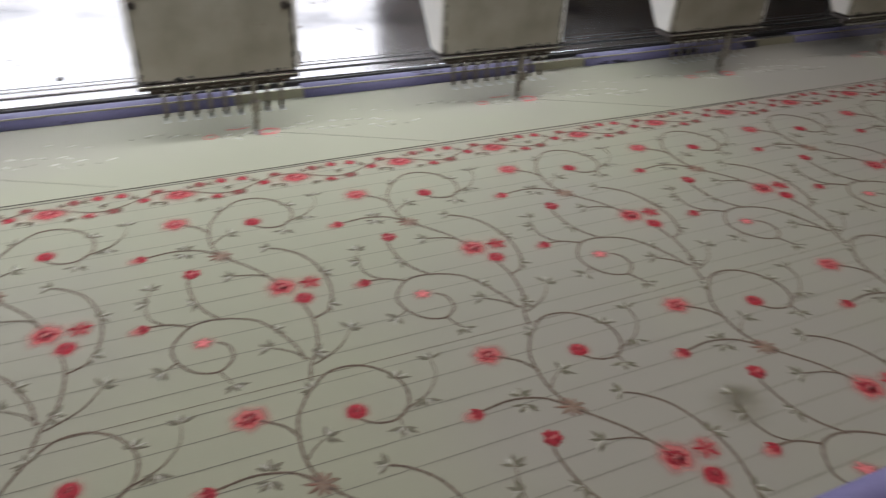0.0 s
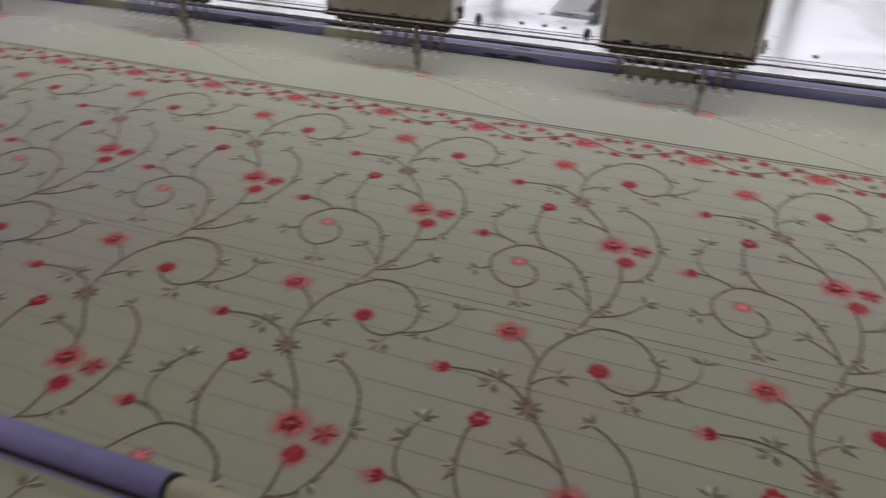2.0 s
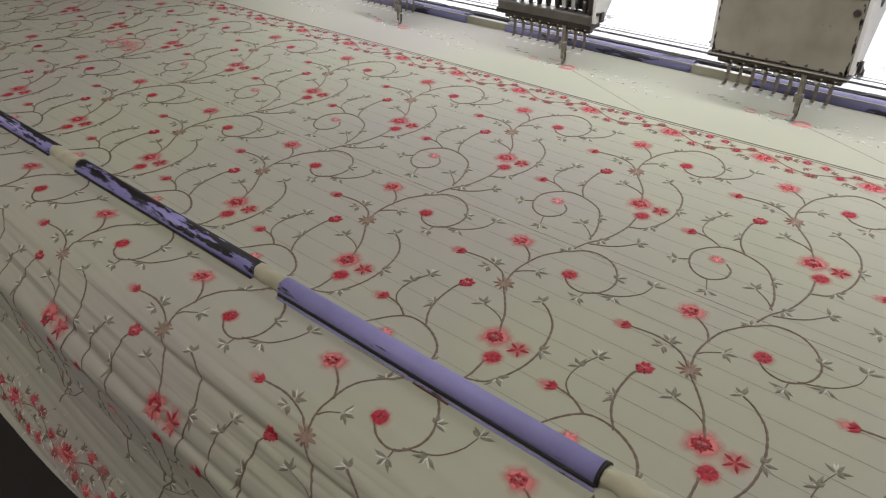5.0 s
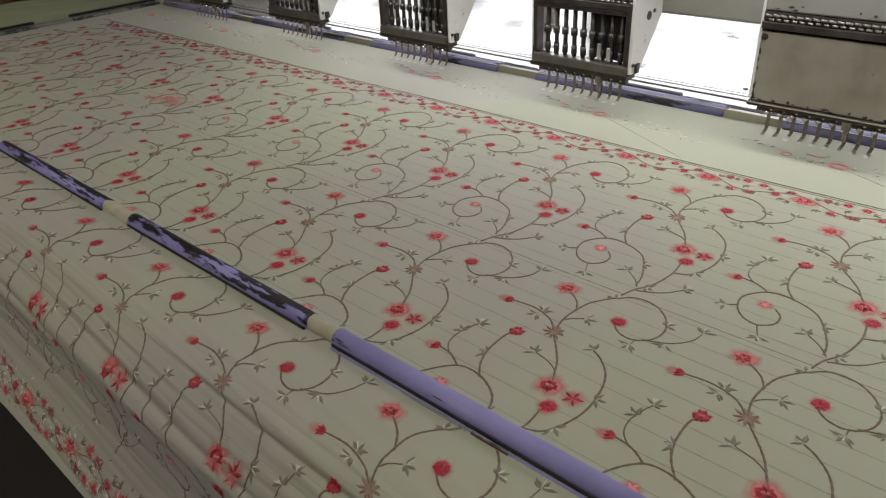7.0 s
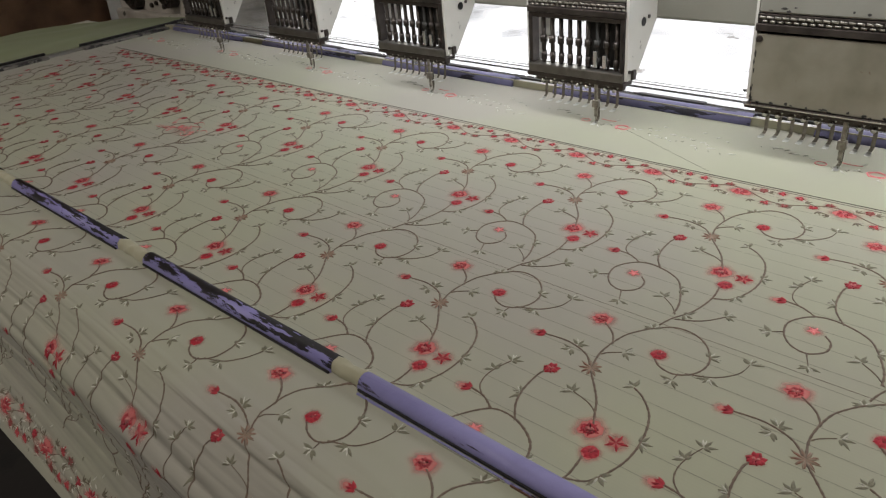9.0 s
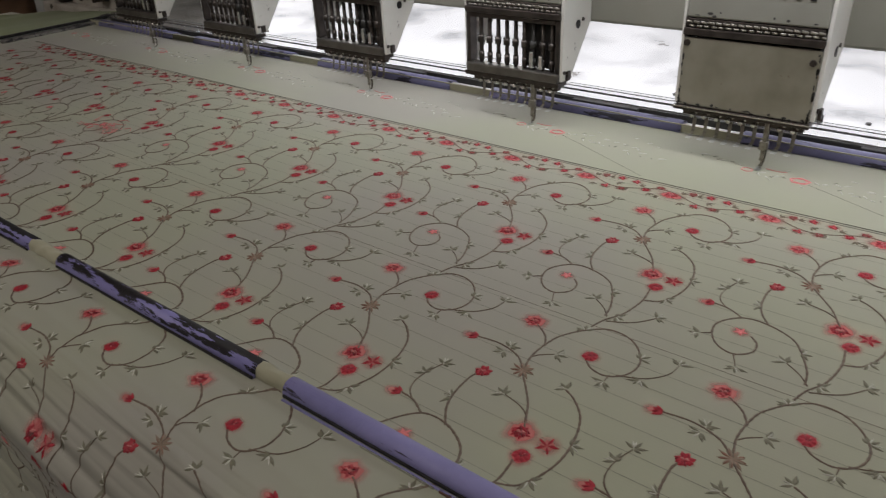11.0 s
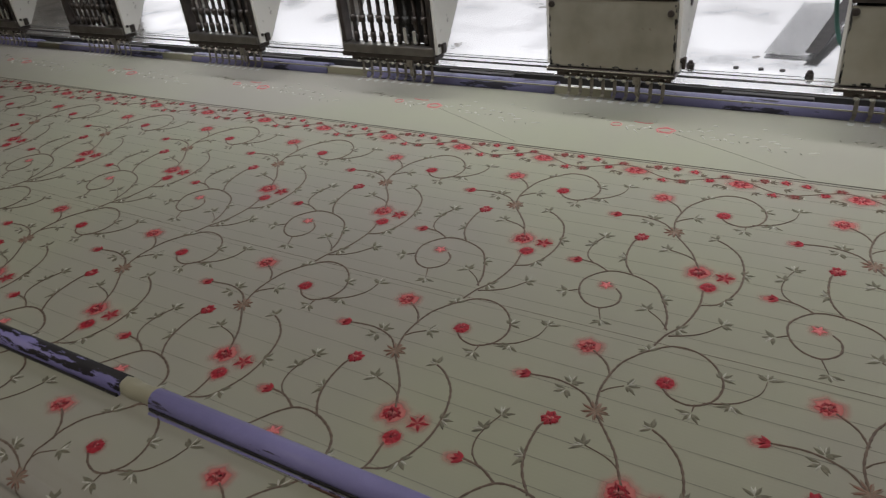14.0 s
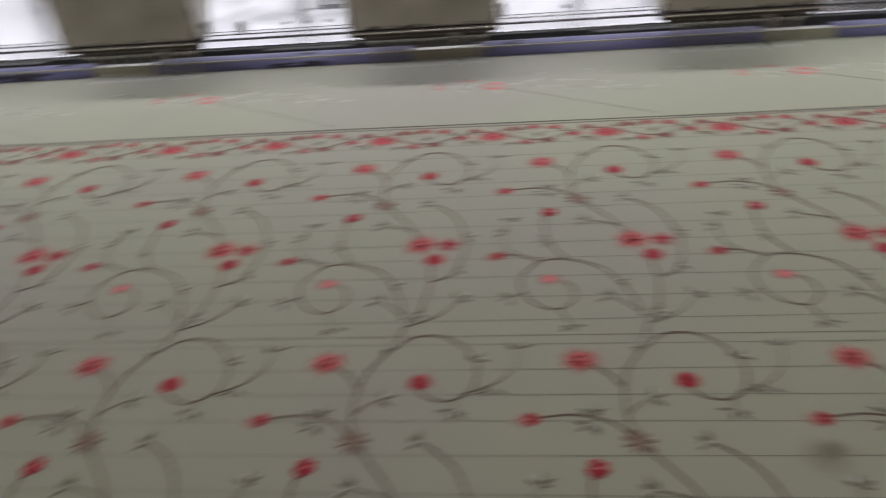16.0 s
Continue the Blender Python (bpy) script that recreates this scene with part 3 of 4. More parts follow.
# ---- the fabric ----
# the cloth's fall: way along it, and where that lies across and up
FALL = np.array(spline([(-0.190, -0.018, 0.682), (-0.140, 0.000, 0.718), (-0.115, 0.012, 0.735), (-0.090, 0.026, 0.750), (-0.065, 0.033, 0.769), (-0.035, 0.033, 0.796), (-0.006, 0.031, 0.822), (0.012, 0.045, 0.839), (0.048, 0.063, 0.854),
                       (0.065, 0.071, 0.860), (0.090, 0.091, 0.861), (0.124, 0.124, 0.8575), (0.143, 0.1485, 0.8520), (0.150, 0.1565, 0.8555), (0.157, 0.1588, 0.8590), (0.162, 0.1615, 0.8603),
                       (0.167, 0.1643, 0.8592), (0.174, 0.1668, 0.8560), (0.184, 0.180, 0.8512), (0.20, 0.20, 0.85)], 0.002))


GAPS = ((-1.265, -1.215), (-0.921, -0.861), (-0.568, -0.512), (-0.222, -0.191), (0.083, 0.162), (0.452, 0.755), (1.05, 1.12))


def surf(x, s, lift=0.0):
    """Where the cloth lies: s runs along it from the rear edge over the front bar and down the hanging part."""
    if s >= 0.20:
        return Vector((x, s, ZC + lift))
    s = float(np.interp(s, (-0.165, 0.0125, 0.0662, 0.12, 0.138, 0.2), (-0.172, 0.0045, 0.0662, 0.124, 0.1395, 0.2)))
    y, z = float(np.interp(s, FALL[:, 0], FALL[:, 1])), float(np.interp(s, FALL[:, 0], FALL[:, 2]))
    if 0.138 < s < 0.186:
        for g0, g1 in GAPS:
            if g0 < x < g1:
                k = min(1.0, (x - g0) / 0.006, (g1 - x) / 0.006) * math.sin(math.pi * (s - 0.138) / 0.048) ** 0.5
                k *= 0.0002 + 0.0004 * noise.noise(Vector((x * 90, s * 160, 7)))
                d = Vector((y - 0.1618, z - 0.8530))
                d.normalize()
                y, z = y + k * d.x, z + k * d.y
    w = min(1.0, max(0.0, (0.105 - s) / 0.07))
    # creases between soft folds, each of its own depth, which dies away along it
    drift = 0.010 * noise.noise(Vector((x * 2.3, s * 4, 9))) + 0.03 * x
    f = 0.0
    for pitch, deep, seed in ((0.0235, 0.0050, 2.0), (0.0098, 0.0019, 5.0)):
        phi = (s + drift * (1 + 0.02 / pitch * 0.3)) / pitch
        d = max(0.0, 0.55 + 0.9 * noise.noise(Vector((round(phi) * 1.7, x * 2.2, seed))))
        f -= w * deep * d * (1 - abs(math.sin(math.pi * phi)) ** 0.55)
    g = 0.005 * w * w * noise.noise(Vector((x * 5, s * 6, 0)))
    ease = min(1, max(0, (0.135 - s) / 0.05))
    small = ease * (0.0005 * (1 - 2 * abs(math.sin(150 * s + 11 * x + 2 * math.sin(5 * x)))) + 0.0008 * noise.noise(Vector((x * 9, s * 60, 3))))
    return Vector((x, y - 0.75 * (f + g) - 0.5 * lift * w, z + 0.55 * (f + g) + small + lift * (1 - 0.3 * w)))


X0, X1, S0, S1 = -1.625, 2.2, -0.150, 0.806
_b = bmesh.new()
_ss = [S0 + i * 0.0012 for i in range(int((0.120 - S0) / 0.0012))] + [0.120 + i * 0.0028 for i in range(30)] + [0.205, 0.3, 0.4, 0.5, 0.6, 0.7, 0.76, S1]
_xs = [X0 + i * (X1 - X0) / 510 for i in range(511)]
_grid = [[_b.verts.new(surf(x, s)) for s in _ss] for x in _xs]
for _i in range(510):
    for _j in range(len(_ss) - 1):
        _b.faces.new((_grid[_i][_j], _grid[_i + 1][_j], _grid[_i + 1][_j + 1], _grid[_i][_j + 1]))
_me = mesh_of("embroidered_fabric", _b, CLOTH, True)
fabric = tagged(new("embroidered_fabric", _me), "pale green sheer fabric embroidered with scarlet flowers on brown vines", "fabric")


class Sew:
    """Collects stitched shapes of one tile, in metres of the cloth, and lays them on it."""

    def __init__(self, ox, oy, floor_s=None):
        self.ox, self.oy, self.floor_s = ox, oy, floor_s
        self.bm = bmesh.new()
        self.uv = self.bm.loops.layers.uv.new("UVMap")
        self.roots = []

    def at(self, p, lift):
        x, s = self.ox + p[0] / 1000, self.oy + p[1] / 1000
        if self.oy < 0.1 and s < 0.15:
            # the hanging cloth is pulled a little askew
            x += float(np.interp(s, (-0.02, 0.03, 0.067, 0.125, 0.145), (0.0, 0.004, 0.005, -0.009, -0.012)))
        return surf(x, s, lift)

    def hidden(self, p):
        return self.floor_s is not None and self.oy + p[1] / 1000 < self.floor_s

    def stroke(self, pts, width=1.7, step=2.2, taper=False, high=0.0006):
        line = spline(pts, step)
        n = len(line)
        rows = []
        for i, p in enumerate(line):
            d = line[min(i + 1, n - 1)] - line[max(i - 1, 0)]
            d = d / (np.linalg.norm(d) + 1e-9)
            side = np.array((-d[1], d[0])) * width * 0.5 * (1 - 0.6 * i / n if taper else 1) * (0.80 + 0.40 * ((i * 7919) % 5) / 4)
            if self.hidden(p):
                rows.append(None)
                continue
            rows.append([self.bm.verts.new(self.at(p + side, 0.0002)), self.bm.verts.new(self.at(p, 0.0002 + high)), self.bm.verts.new(self.at(p - side, 0.0002))])
        for a, b in zip(rows, rows[1:]):
            if a and b:
                for k in (0, 1):
                    self.bm.faces.new((a[k], a[k + 1], b[k + 1], b[k])).smooth = True

    def petal(self, c, ang, length, width, high=0.0009, base=0.0, index=0):
        """A padded satin-stitch petal or leaf from c outwards."""
        if self.hidden(c):
            return
        ca, sa = math.cos(ang), math.sin(ang)
        n = 7
        left, mid, right = [], [], []
        for i in range(n):
            t = i / (n - 1)
            w = width * 0.5 * math.sin(math.pi * min(1, 0.12 + 0.88 * t) ** 0.8) + 0.05
            u = base + length * t
            for lst, o, h in ((left, w, 0.0002), (mid, 0, 0.0002 + high * math.sin(math.pi * (0.1 + 0.85 * t))), (right, -w, 0.0002)):
                lst.append(self.bm.verts.new(self.at((c[0] + ca * u - sa * o, c[1] + sa * u + ca * o), h)))
        self.roots.append(mid[0])
        for a, b in ((left, mid), (mid, right)):
            for i in range(n - 1):
                f = self.bm.faces.new((a[i], b[i], b[i + 1], a[i + 1]))
                f.smooth, f.material_index = True, index

    def disc(self, c, r, lift=0.0003, seg=18, squash=1.0, index=0, wobble=0.12):
        if self.hidden(c):
            return
        rnd = random.Random(int(c[0] * 13 + c[1] * 7))
        rim = [r * (1 + wobble * rnd.uniform(-1, 1)) for _ in range(seg)]
        mid = self.bm.verts.new(self.at(c, lift))
        ring = [self.bm.verts.new(self.at((c[0] + rim[k] * math.cos(6.28318 * k / seg), c[1] + squash * rim[k] * math.sin(6.28318 * k / seg)), lift)) for k in range(seg)]
        for k in range(seg):
            f = self.bm.faces.new((mid, ring[k], ring[(k + 1) % seg]))
            f.material_index = index
            for lp, q in zip(f.loops, ((0, 0), (math.cos(6.28318 * k / seg), math.sin(6.28318 * k / seg)), (math.cos(6.28318 * (k + 1) / seg), math.sin(6.28318 * (k + 1) / seg)))):
                lp[self.uv].uv = q

    def pad(self, c, r, high, seg=14):
        """A domed satin patch; gives back its crown."""
        mid = self.bm.verts.new(self.at(c, high))
        rnd = random.Random(int(c[0] * 5 + c[1] * 11))
        ring = [self.bm.verts.new(self.at((c[0] + r * rnd.uniform(0.9, 1.1) * math.cos(6.28318 * k / seg), c[1] + r * rnd.uniform(0.9, 1.1) * math.sin(6.28318 * k / seg)), 0.0003)) for k in range(seg)]
        for k in range(seg):
            self.bm.faces.new((mid, ring[k], ring[(k + 1) % seg])).smooth = True
        return mid

    def heart(self):
        """Joins the petals of one flower where they meet."""
        if len(self.roots) > 1:
            mean = sum((v.co for v in self.roots), Vector()) / len(self.roots)
            bmesh.ops.pointmerge(self.bm, verts=self.roots, merge_co=mean)
        return self

    def sew(self, name, materials, label=""):
        if not self.bm.faces:
            self.bm.free()
            return None
        return mesh_of(name, self.bm, materials)


# one repeat of the design, in millimetres round its large blossom
VINE = {
    "throat": ((0, 4), (-5, 14), (-11, 26), (-20, 38), (-31, 51)),
    "loop": ((-33, 55), (-37, 75), (-34, 100), (-27, 114), (-18, 125), (-6, 134), (9, 134), (22, 126), (31, 112), (32, 99), (27, 88), (17, 82), (6, 84), (-1, 90)),
    "pink": ((-35, 88), (-41, 99), (-49, 106), (-54, 109)),
    "west": ((-35, 56), (-43, 65), (-54, 70), (-67, 72), (-84, 70)),
    "spur": ((-36, 72), (-32, 77), (-24, 83)),
    "tail": ((24, 87), (35, 91), (45, 97), (54, 109), (56, 122)),
    "peg": ((20, 84), (20, 76)),
    "trunk": ((-6, -100), (-2, -86), (7, -68), (11, -43), (9, -23)),
    "bow": ((12, -42), (24, -35), (32, -14), (32, 10), (25, 33), (13, 47), (3, 53)),
    "twig": ((0, -86), (13, -80), (22, -73), (31, -61)),
    "hook": ((-2, -80), (-10, -70), (-21, -62)),
    "curl": ((-4, -80), (-7, -63), (-17, -41), (-27, -29), (-47, -21), (-65, -23), (-78, -39), (-77, -55), (-68, -68), (-55, -72), (-45, -63), (-45, -51), (-51, -44)),
    "rise": ((-44, -23), (-54, -9), (-59, 7), (-60, 26), (-58, 33)),
    "arm": ((-65, -23), (-77, -16), (-90, -14)),
    "horn": ((-80, -15), (-87, -8), (-90, 2), (-89, 14), (-85, 27)),
    "drip": ((-55, -72), (-49, -86)),
    "toe": ((-77, -55), (-84, -60)),
    "side": ((-5, 15), (-14, 21), (-29, 25)),
}
# leaf sprays: place and the way they point (degrees)
SPRAYS = ((-56, 73, 80), (-57, 65, 230), (-22, 84, 20), (56, 123, 80), (40, 91, 260), (20, 75, 250), (-20, 123, 120), (30, 114, 60), (2, 54, 160), (32, 8, 20), (26, -30, 330),
          (31, -60, 40), (-22, -61, 150), (-15, -45, 20), (-58, 2, 190), (-85, 28, 80), (-90, 12, 150), (-49, -87, 290), (-86, -61, 200), (-30, 25, 160), (4, -76, 0))


def sew_vine(sw):
    for key, pts in VINE.items():
        thin = key in ("spur", "tail", "peg", "twig", "hook", "drip", "toe", "side", "horn")
        sw.stroke(pts, 1.25 if thin else 1.65, 1.25, taper=thin, high=0.0007)
    return sw.sew("vine", [STEM])


def sew_leaves(sw, seed=3, threads=None):
    rnd = random.Random(seed)
    for x, y, a in SPRAYS:
        turn = rnd.choice((-1, 1))
        # Narrow pale petals give white edges and paint thread highlights on the leaves.
        for da, ln, mi in ((-70 * turn, 8.2, 0), (-46 * turn, 7.0, 1), (-8, 7.0, 0), (14, 5.6, 1), (62 * turn, 8.4, 0), (88 * turn, 5.6, 0)):
            sw.petal((x, y), radians(a + da + rnd.uniform(-9, 9)), ln * rnd.uniform(0.8, 1.15), (2.8 if mi == 0 else 1.4) * rnd.uniform(0.85, 1.15), 0.0008, 0.6, mi)
    return sw.sew("leaves", threads or [LEAF, PALE])


def sew_rosette(sw):
    for i in range(9):
        a = 6.28318 * i / 9
        sw.petal((-33, 54), a, 8.2 + 1.4 * math.sin(5 * i), 2.5, 0.0009, 1.2, 0)
        sw.petal((-33, 54), a + 0.12, 5.6, 1.0, 0.0013, 2.6, 1)
    return sw.heart().sew("rosette", [thread_brown, STEM_PINK])


thread_brown = thread_material("tan_thread", (0.235, 0.175, 0.13), (0.15, 0.112, 0.08))


def ragged(sw, c, n, length, width, dark):
    """An uneven burst of satin strokes with darker ones among them, round a pale eye."""
    rnd = random.Random(int(91 + c[0] * 3 + c[1]))
    for i in range(n):
        sw.petal((c[0] + rnd.uniform(-0.8, 0.8), c[1] + rnd.uniform(-0.6, 0.6)), 6.283 * i / n + rnd.uniform(-0.25, 0.25), length * rnd.uniform(0.7, 1.05), width * rnd.uniform(0.8, 1.2), 0.0012, 1.6, 0)
    for i in range(dark):
        sw.petal((c[0] + rnd.uniform(-2, 2), c[1] + rnd.uniform(-2, 2)), rnd.uniform(0, 6.28), length * rnd.uniform(0.35, 0.75), width * rnd.uniform(0.35, 0.6), 0.0015, 1.2, 2)
    eye(sw, c, 1.9, 0.25)


def wreath(sw, c, r):
    """A blossom's heart: short satin strokes laid round a pale eye, some of them darker."""
    if sw.hidden(c):
        return
    rnd = random.Random(int(17 + c[0] * 3 + c[1]))
    for i in range(11):
        a = 6.283 * i / 11
        k = r * rnd.uniform(0.62, 0.95)
        sw.petal((c[0] + k * math.cos(a), c[1] + k * math.sin(a)), a + 1.57 + rnd.uniform(-0.7, 0.7), r * rnd.uniform(0.7, 1.0), r * rnd.uniform(0.4, 0.62), 0.0013, -0.4 * r, 2 if i % 3 == 1 else 0)
    for i in range(6):
        a = 6.283 * i / 6 + rnd.uniform(-0.3, 0.3)
        sw.petal(c, a, r * rnd.uniform(0.7, 1.0), r * 0.34, 0.0012, r * 0.55, 0)
    eye(sw, c, 0.42 * r, 0.25)


def eye(sw, c, r, turn):
    """The small pale stitch in a flower's middle."""
    for d in (0.0, 3.14):
        sw.petal(c, turn + d, r * 1.5, r * 0.9, 0.0021, 0.0, 3)


def solid_bud(sw, c, r, tip):
    """A padded bud of satin petals closed round its eye, with the net showing beyond its tip."""
    if sw.hidden(c):
        return
    sw.roots.append(sw.pad(c, r, 0.0016))
    for i in range(7):
        a = 6.283 * i / 7
        sw.petal(c, a, r * (1.10 + 0.1 * math.sin(4 * i + c[0])), r * 0.9, 0.0013, 0.0, 0)
    for da in (-0.5, 0.4):
        sw.petal((c[0] - 0.4 * r * math.cos(tip), c[1] - 0.4 * r * math.sin(tip)), tip + da, r * 1.2, r * 0.28, 0.0021, 0, 2)
    eye(sw, (c[0] + 0.2 * r, c[1] + 0.1 * r), 0.24 * r, tip)


def flower(sw, c, kind):
    if kind in ("blossom", "pink_blossom"):
        r = 5.2 if kind == "blossom" else 4.6
        sw.disc((c[0] + 0.5, c[1] + 0.5), 2.9 * r, 0.0003, index=1, wobble=0.16, squash=0.92)
        wreath(sw, c, r)
    elif kind == "star_flower":
        sw.disc(c, 11.0, 0.0003, index=1)
        for i in range(5):
            a = i * 1.257 + 0.25
            sw.petal(c, a, 6.6, 2.1, 0.0013, 1.5, 0)
            sw.petal(c, a, 3.4, 0.8, 0.0018, 2.4, 2)
    elif kind == "drop_bud":
        sw.disc(c, 9.5, 0.0003, index=1)
        solid_bud(sw, (c[0] + 0.5, c[1] + 0.5), 5.6, 1.45)
    elif kind == "bud":
        sw.disc(c, 9.0, 0.0003, index=1)
        solid_bud(sw, c, 5.6, 1.57)
    elif kind == "side_bud":
        sw.disc((c[0] - 2, c[1]), 8.5, 0.0003, index=1, squash=0.8)
        for da in (-0.8, -0.3, 0.2, 0.7):
            sw.petal((c[0] + 4, c[1] + 1), 3.2 + da, 7.6, 3.4, 0.0012, 0, 0)
        for da in (-0.5, 0.45):
            sw.petal((c[0] + 3, c[1] + 1), 3.2 + da, 5.0, 1.1, 0.0018, 0.5, 2)
    elif kind == "red_flower":
        sw.disc(c, 8.0, 0.0003, index=1, squash=0.8)
        if not sw.hidden(c):
            sw.roots.append(sw.pad(c, 4.4, 0.0013))
        ragged(sw, c, 8, 5.6, 4.4, 5)
    elif kind == "faded_bud":
        sw.disc(c, 9.0, 0.0003, index=1, squash=0.8)
        for i in range(5):
            sw.petal(c, i * 1.257, 5.0, 2.6, 0.0009, 0.4, 0)


FLOWERS = (("blossom", (0, 0), "scarlet blossom in a pink thread net"), ("star_flower", (20, -1), "four-petalled scarlet star flower"), ("drop_bud", (11, -18), "solid scarlet bud"),
           ("bud", (-1, 96), "round scarlet bud"), ("pink_blossom", (-59, 112), "rose blossom in a pink net"), ("side_bud", (-88, 68), "small scarlet bud"),
           ("faded_bud", (-60, -42), "faded pink bud"), ("red_flower", (-56, 37), "small scarlet flower"), ("side_bud", (-94, -16), "small scarlet bud"))
SEWN = {"blossom": [RED, HALO, CRIMSON, BLUSH], "pink_blossom": [ROSE, HALO, CRIMSON, BLUSH], "star_flower": [RED, HALO_SOFT, CRIMSON], "drop_bud": [RED, HALO, CRIMSON, BLUSH], "bud": [RED, HALO, CRIMSON, BLUSH],
        "side_bud": [RED, HALO_SOFT, CRIMSON], "red_flower": [RED, HALO_SOFT, CRIMSON, BLUSH], "faded_bud": [PINK, HALO_SOFT]}


def tile_meshes(ox, oy, floor_s=None, threads=None):
    out = [("vine", sew_vine(Sew(ox, oy, floor_s)), ""), ("leaves", sew_leaves(Sew(ox, oy, floor_s), threads=threads), "grey-green stitched leaves with white edges and painted highlights"), ("rosette", sew_rosette(Sew(ox, oy, floor_s)), "")]
    for kind, c, lab in FLOWERS:
        sw = Sew(ox, oy, floor_s)
        flower(sw, c, kind)
        out.append((kind, sw.heart().sew(kind, SEWN[kind]), lab))
    return [o for o in out if o[1]]


def drawn(x):
    """The cloth is stretched a little towards the machine's far end."""
    return x - 0.066 * max(0.0, -0.50 - x)


COLS = range(-11, 15)
for _oy, _ox, _fl in ((0.451, -0.0505, None), (0.2215, -0.038, 0.171)):
    _set = tile_meshes(_ox, _oy, _fl)
    for _k in COLS:
        if X0 + 0.10 < drawn(_ox + 0.15 * _k) < X1 - 0.1:
            for _nm, _mesh, _lab in _set:
                part(_nm, _mesh, None, fabric, _lab, m=pose(drawn(_ox + 0.15 * _k) - _ox, 0, 0), kind="stuff" if _nm == "leaves" else "")
# Whiter leaf stitches here paint in the stronger highlights of the hanging cloth.
for _k in range(-10, 6):
    for _nm, _mesh, _lab in tile_meshes(drawn(-0.033 + 0.15 * _k), 0.0125, threads=[LEAF, CHALK]):
        part(_nm, _mesh, None, fabric, _lab)


# border of small flowers, a repeat of a tenth of a metre
def border_meshes(ox, oy, flip=1, big=1.0):
    st, fl = Sew(ox, oy), Sew(ox, oy)
    st.stroke([(x, flip * 9 * math.sin(x * 0.0628 + 2.2)) for x in range(-50, 51, 10)], 1.2)
    for x, y, a in ((-38, 6, 40), (-22, -6, 300), (-10, -10, 200), (8, 9, 60), (24, 12, 20), (38, 2, 330), (46, -8, 250), (14, -12, 300), (-45, -9, 200), (30, -12, 270)):
        for da in (-40, 0, 38):
            st.petal((x, flip * y), radians(flip * (a + da)), 7.5, 2.3, 0.0006, 0, 1)
        st.petal((x, flip * y), radians(flip * (a + 80)), 6.0, 1.5, 0.0008, 0.5, 2)
    m1 = st.sew("border_vine", [STEM, BORDER_LEAF, PALE])
    fl.disc((0, 0), 14.0 * big, index=1, squash=0.75, wobble=0.18)
    for i in range(8):
        fl.petal((0, 0), i * 0.785 + 0.2 * math.sin(5 * i), (5.4 + 1.2 * math.sin(3 * i)) * big, 2.6 * big, 0.0013, 1.4 * big, 0)
        fl.petal((0, 0), i * 0.785 + 0.45, (3.4 + math.sin(7 * i)) * big, 1.2 * big, 0.0015, 1.4 * big, 2)
    eye(fl, (0, 0), 1.8 * big, 0.2)
    m2 = fl.heart().sew("border_blossom", [ROSE, HALO, CRIMSON, BLUSH])
    buds = []
    for x, y, mm in ((30, -13, ROSE), (48, -11, DUSK), (-28, -1, RED), (19, 13, DUSK), (37, 15, ROSE), (-45, 13, ROSE), (-16, 11, DUSK)):
        b = Sew(ox, oy)
        b.disc((x, flip * y), 7.0 * big, index=1, squash=0.8)
        for i in range(5):
            b.petal((x, flip * y), i * 1.257 + 0.3 + 0.4 * math.sin(x + i), (3.8 + 1.1 * math.sin(x + 2 * i)) * big, 3.2 * big, 0.0011, 0.0, 0)
        for i in range(3):
            b.petal((x, flip * y), i * 2.1 + 0.05 * x, 3.2 * big, 0.9 * big, 0.0016, 0.4, 2)
        buds.append(b.heart().sew("border_bud", [mm, HALO_SOFT, CRIMSON]))
    return m1, m2, buds


_m1, _m2, _buds = border_meshes(0.0, 0.612, 1, 1.2)
for _k in range(-14, 21):
    part("border_vine", _m1, None, fabric, m=pose(drawn(0.1 * _k), 0, 0))
    part("border_blossom", _m2, None, fabric, "rose border blossom", m=pose(drawn(0.1 * _k), 0, 0))
    for _mesh in _buds:
        part("border_bud", _mesh, None, fabric, m=pose(drawn(0.1 * _k), 0, 0))
for _k in range(-9, 4):
    _a, _c, _d = border_meshes(0.1 * _k, -0.118, -1, 1.5)
    part("hem_vine", _a, None, fabric)
    part("hem_blossom", _c, None, fabric, "rose blossom on the hem")
    for _mesh in _d:
        part("hem_bud", _mesh, None, fabric)
    _s = Sew(0.1 * _k, -0.118)
    _rnd = random.Random(60 + _k)
    for _ in range(46):
        _s.petal((_rnd.uniform(-50, 50), max(-22, min(24, _rnd.gauss(-2, 12)))), _rnd.uniform(0, 6.28), _rnd.uniform(4, 9), _rnd.uniform(1.0, 2.0), 0.0010, 0, 0 if _rnd.random() < 0.65 else 1)
    part("hem_stitches", _s.sew("hem_stitches", [CHALK, LEAF]), None, fabric, "dense pale stitches along the hem", kind="stuff")

# dark border lines, the joint of two repeats, and the fine ribs of the weave
_s = Sew(0, 0)
_s.stroke([(x, 637.0 + 0.8 * math.sin(x * 0.01)) for x in range(-1560, 2190, 50)], 1.1, 25)
part("border_line", _s.sew("border_line", [DARKLINE]), None, fabric)
_s = Sew(0, 0)
_s.stroke([(x, 632.5 + 0.8 * math.sin(x * 0.012)) for x in range(-1560, 2190, 50)], 0.6, 25)
part("border_line", _s.sew("border_line", [RIB]), None, fabric)
_s = Sew(0, 0)
_rnd = random.Random(5)
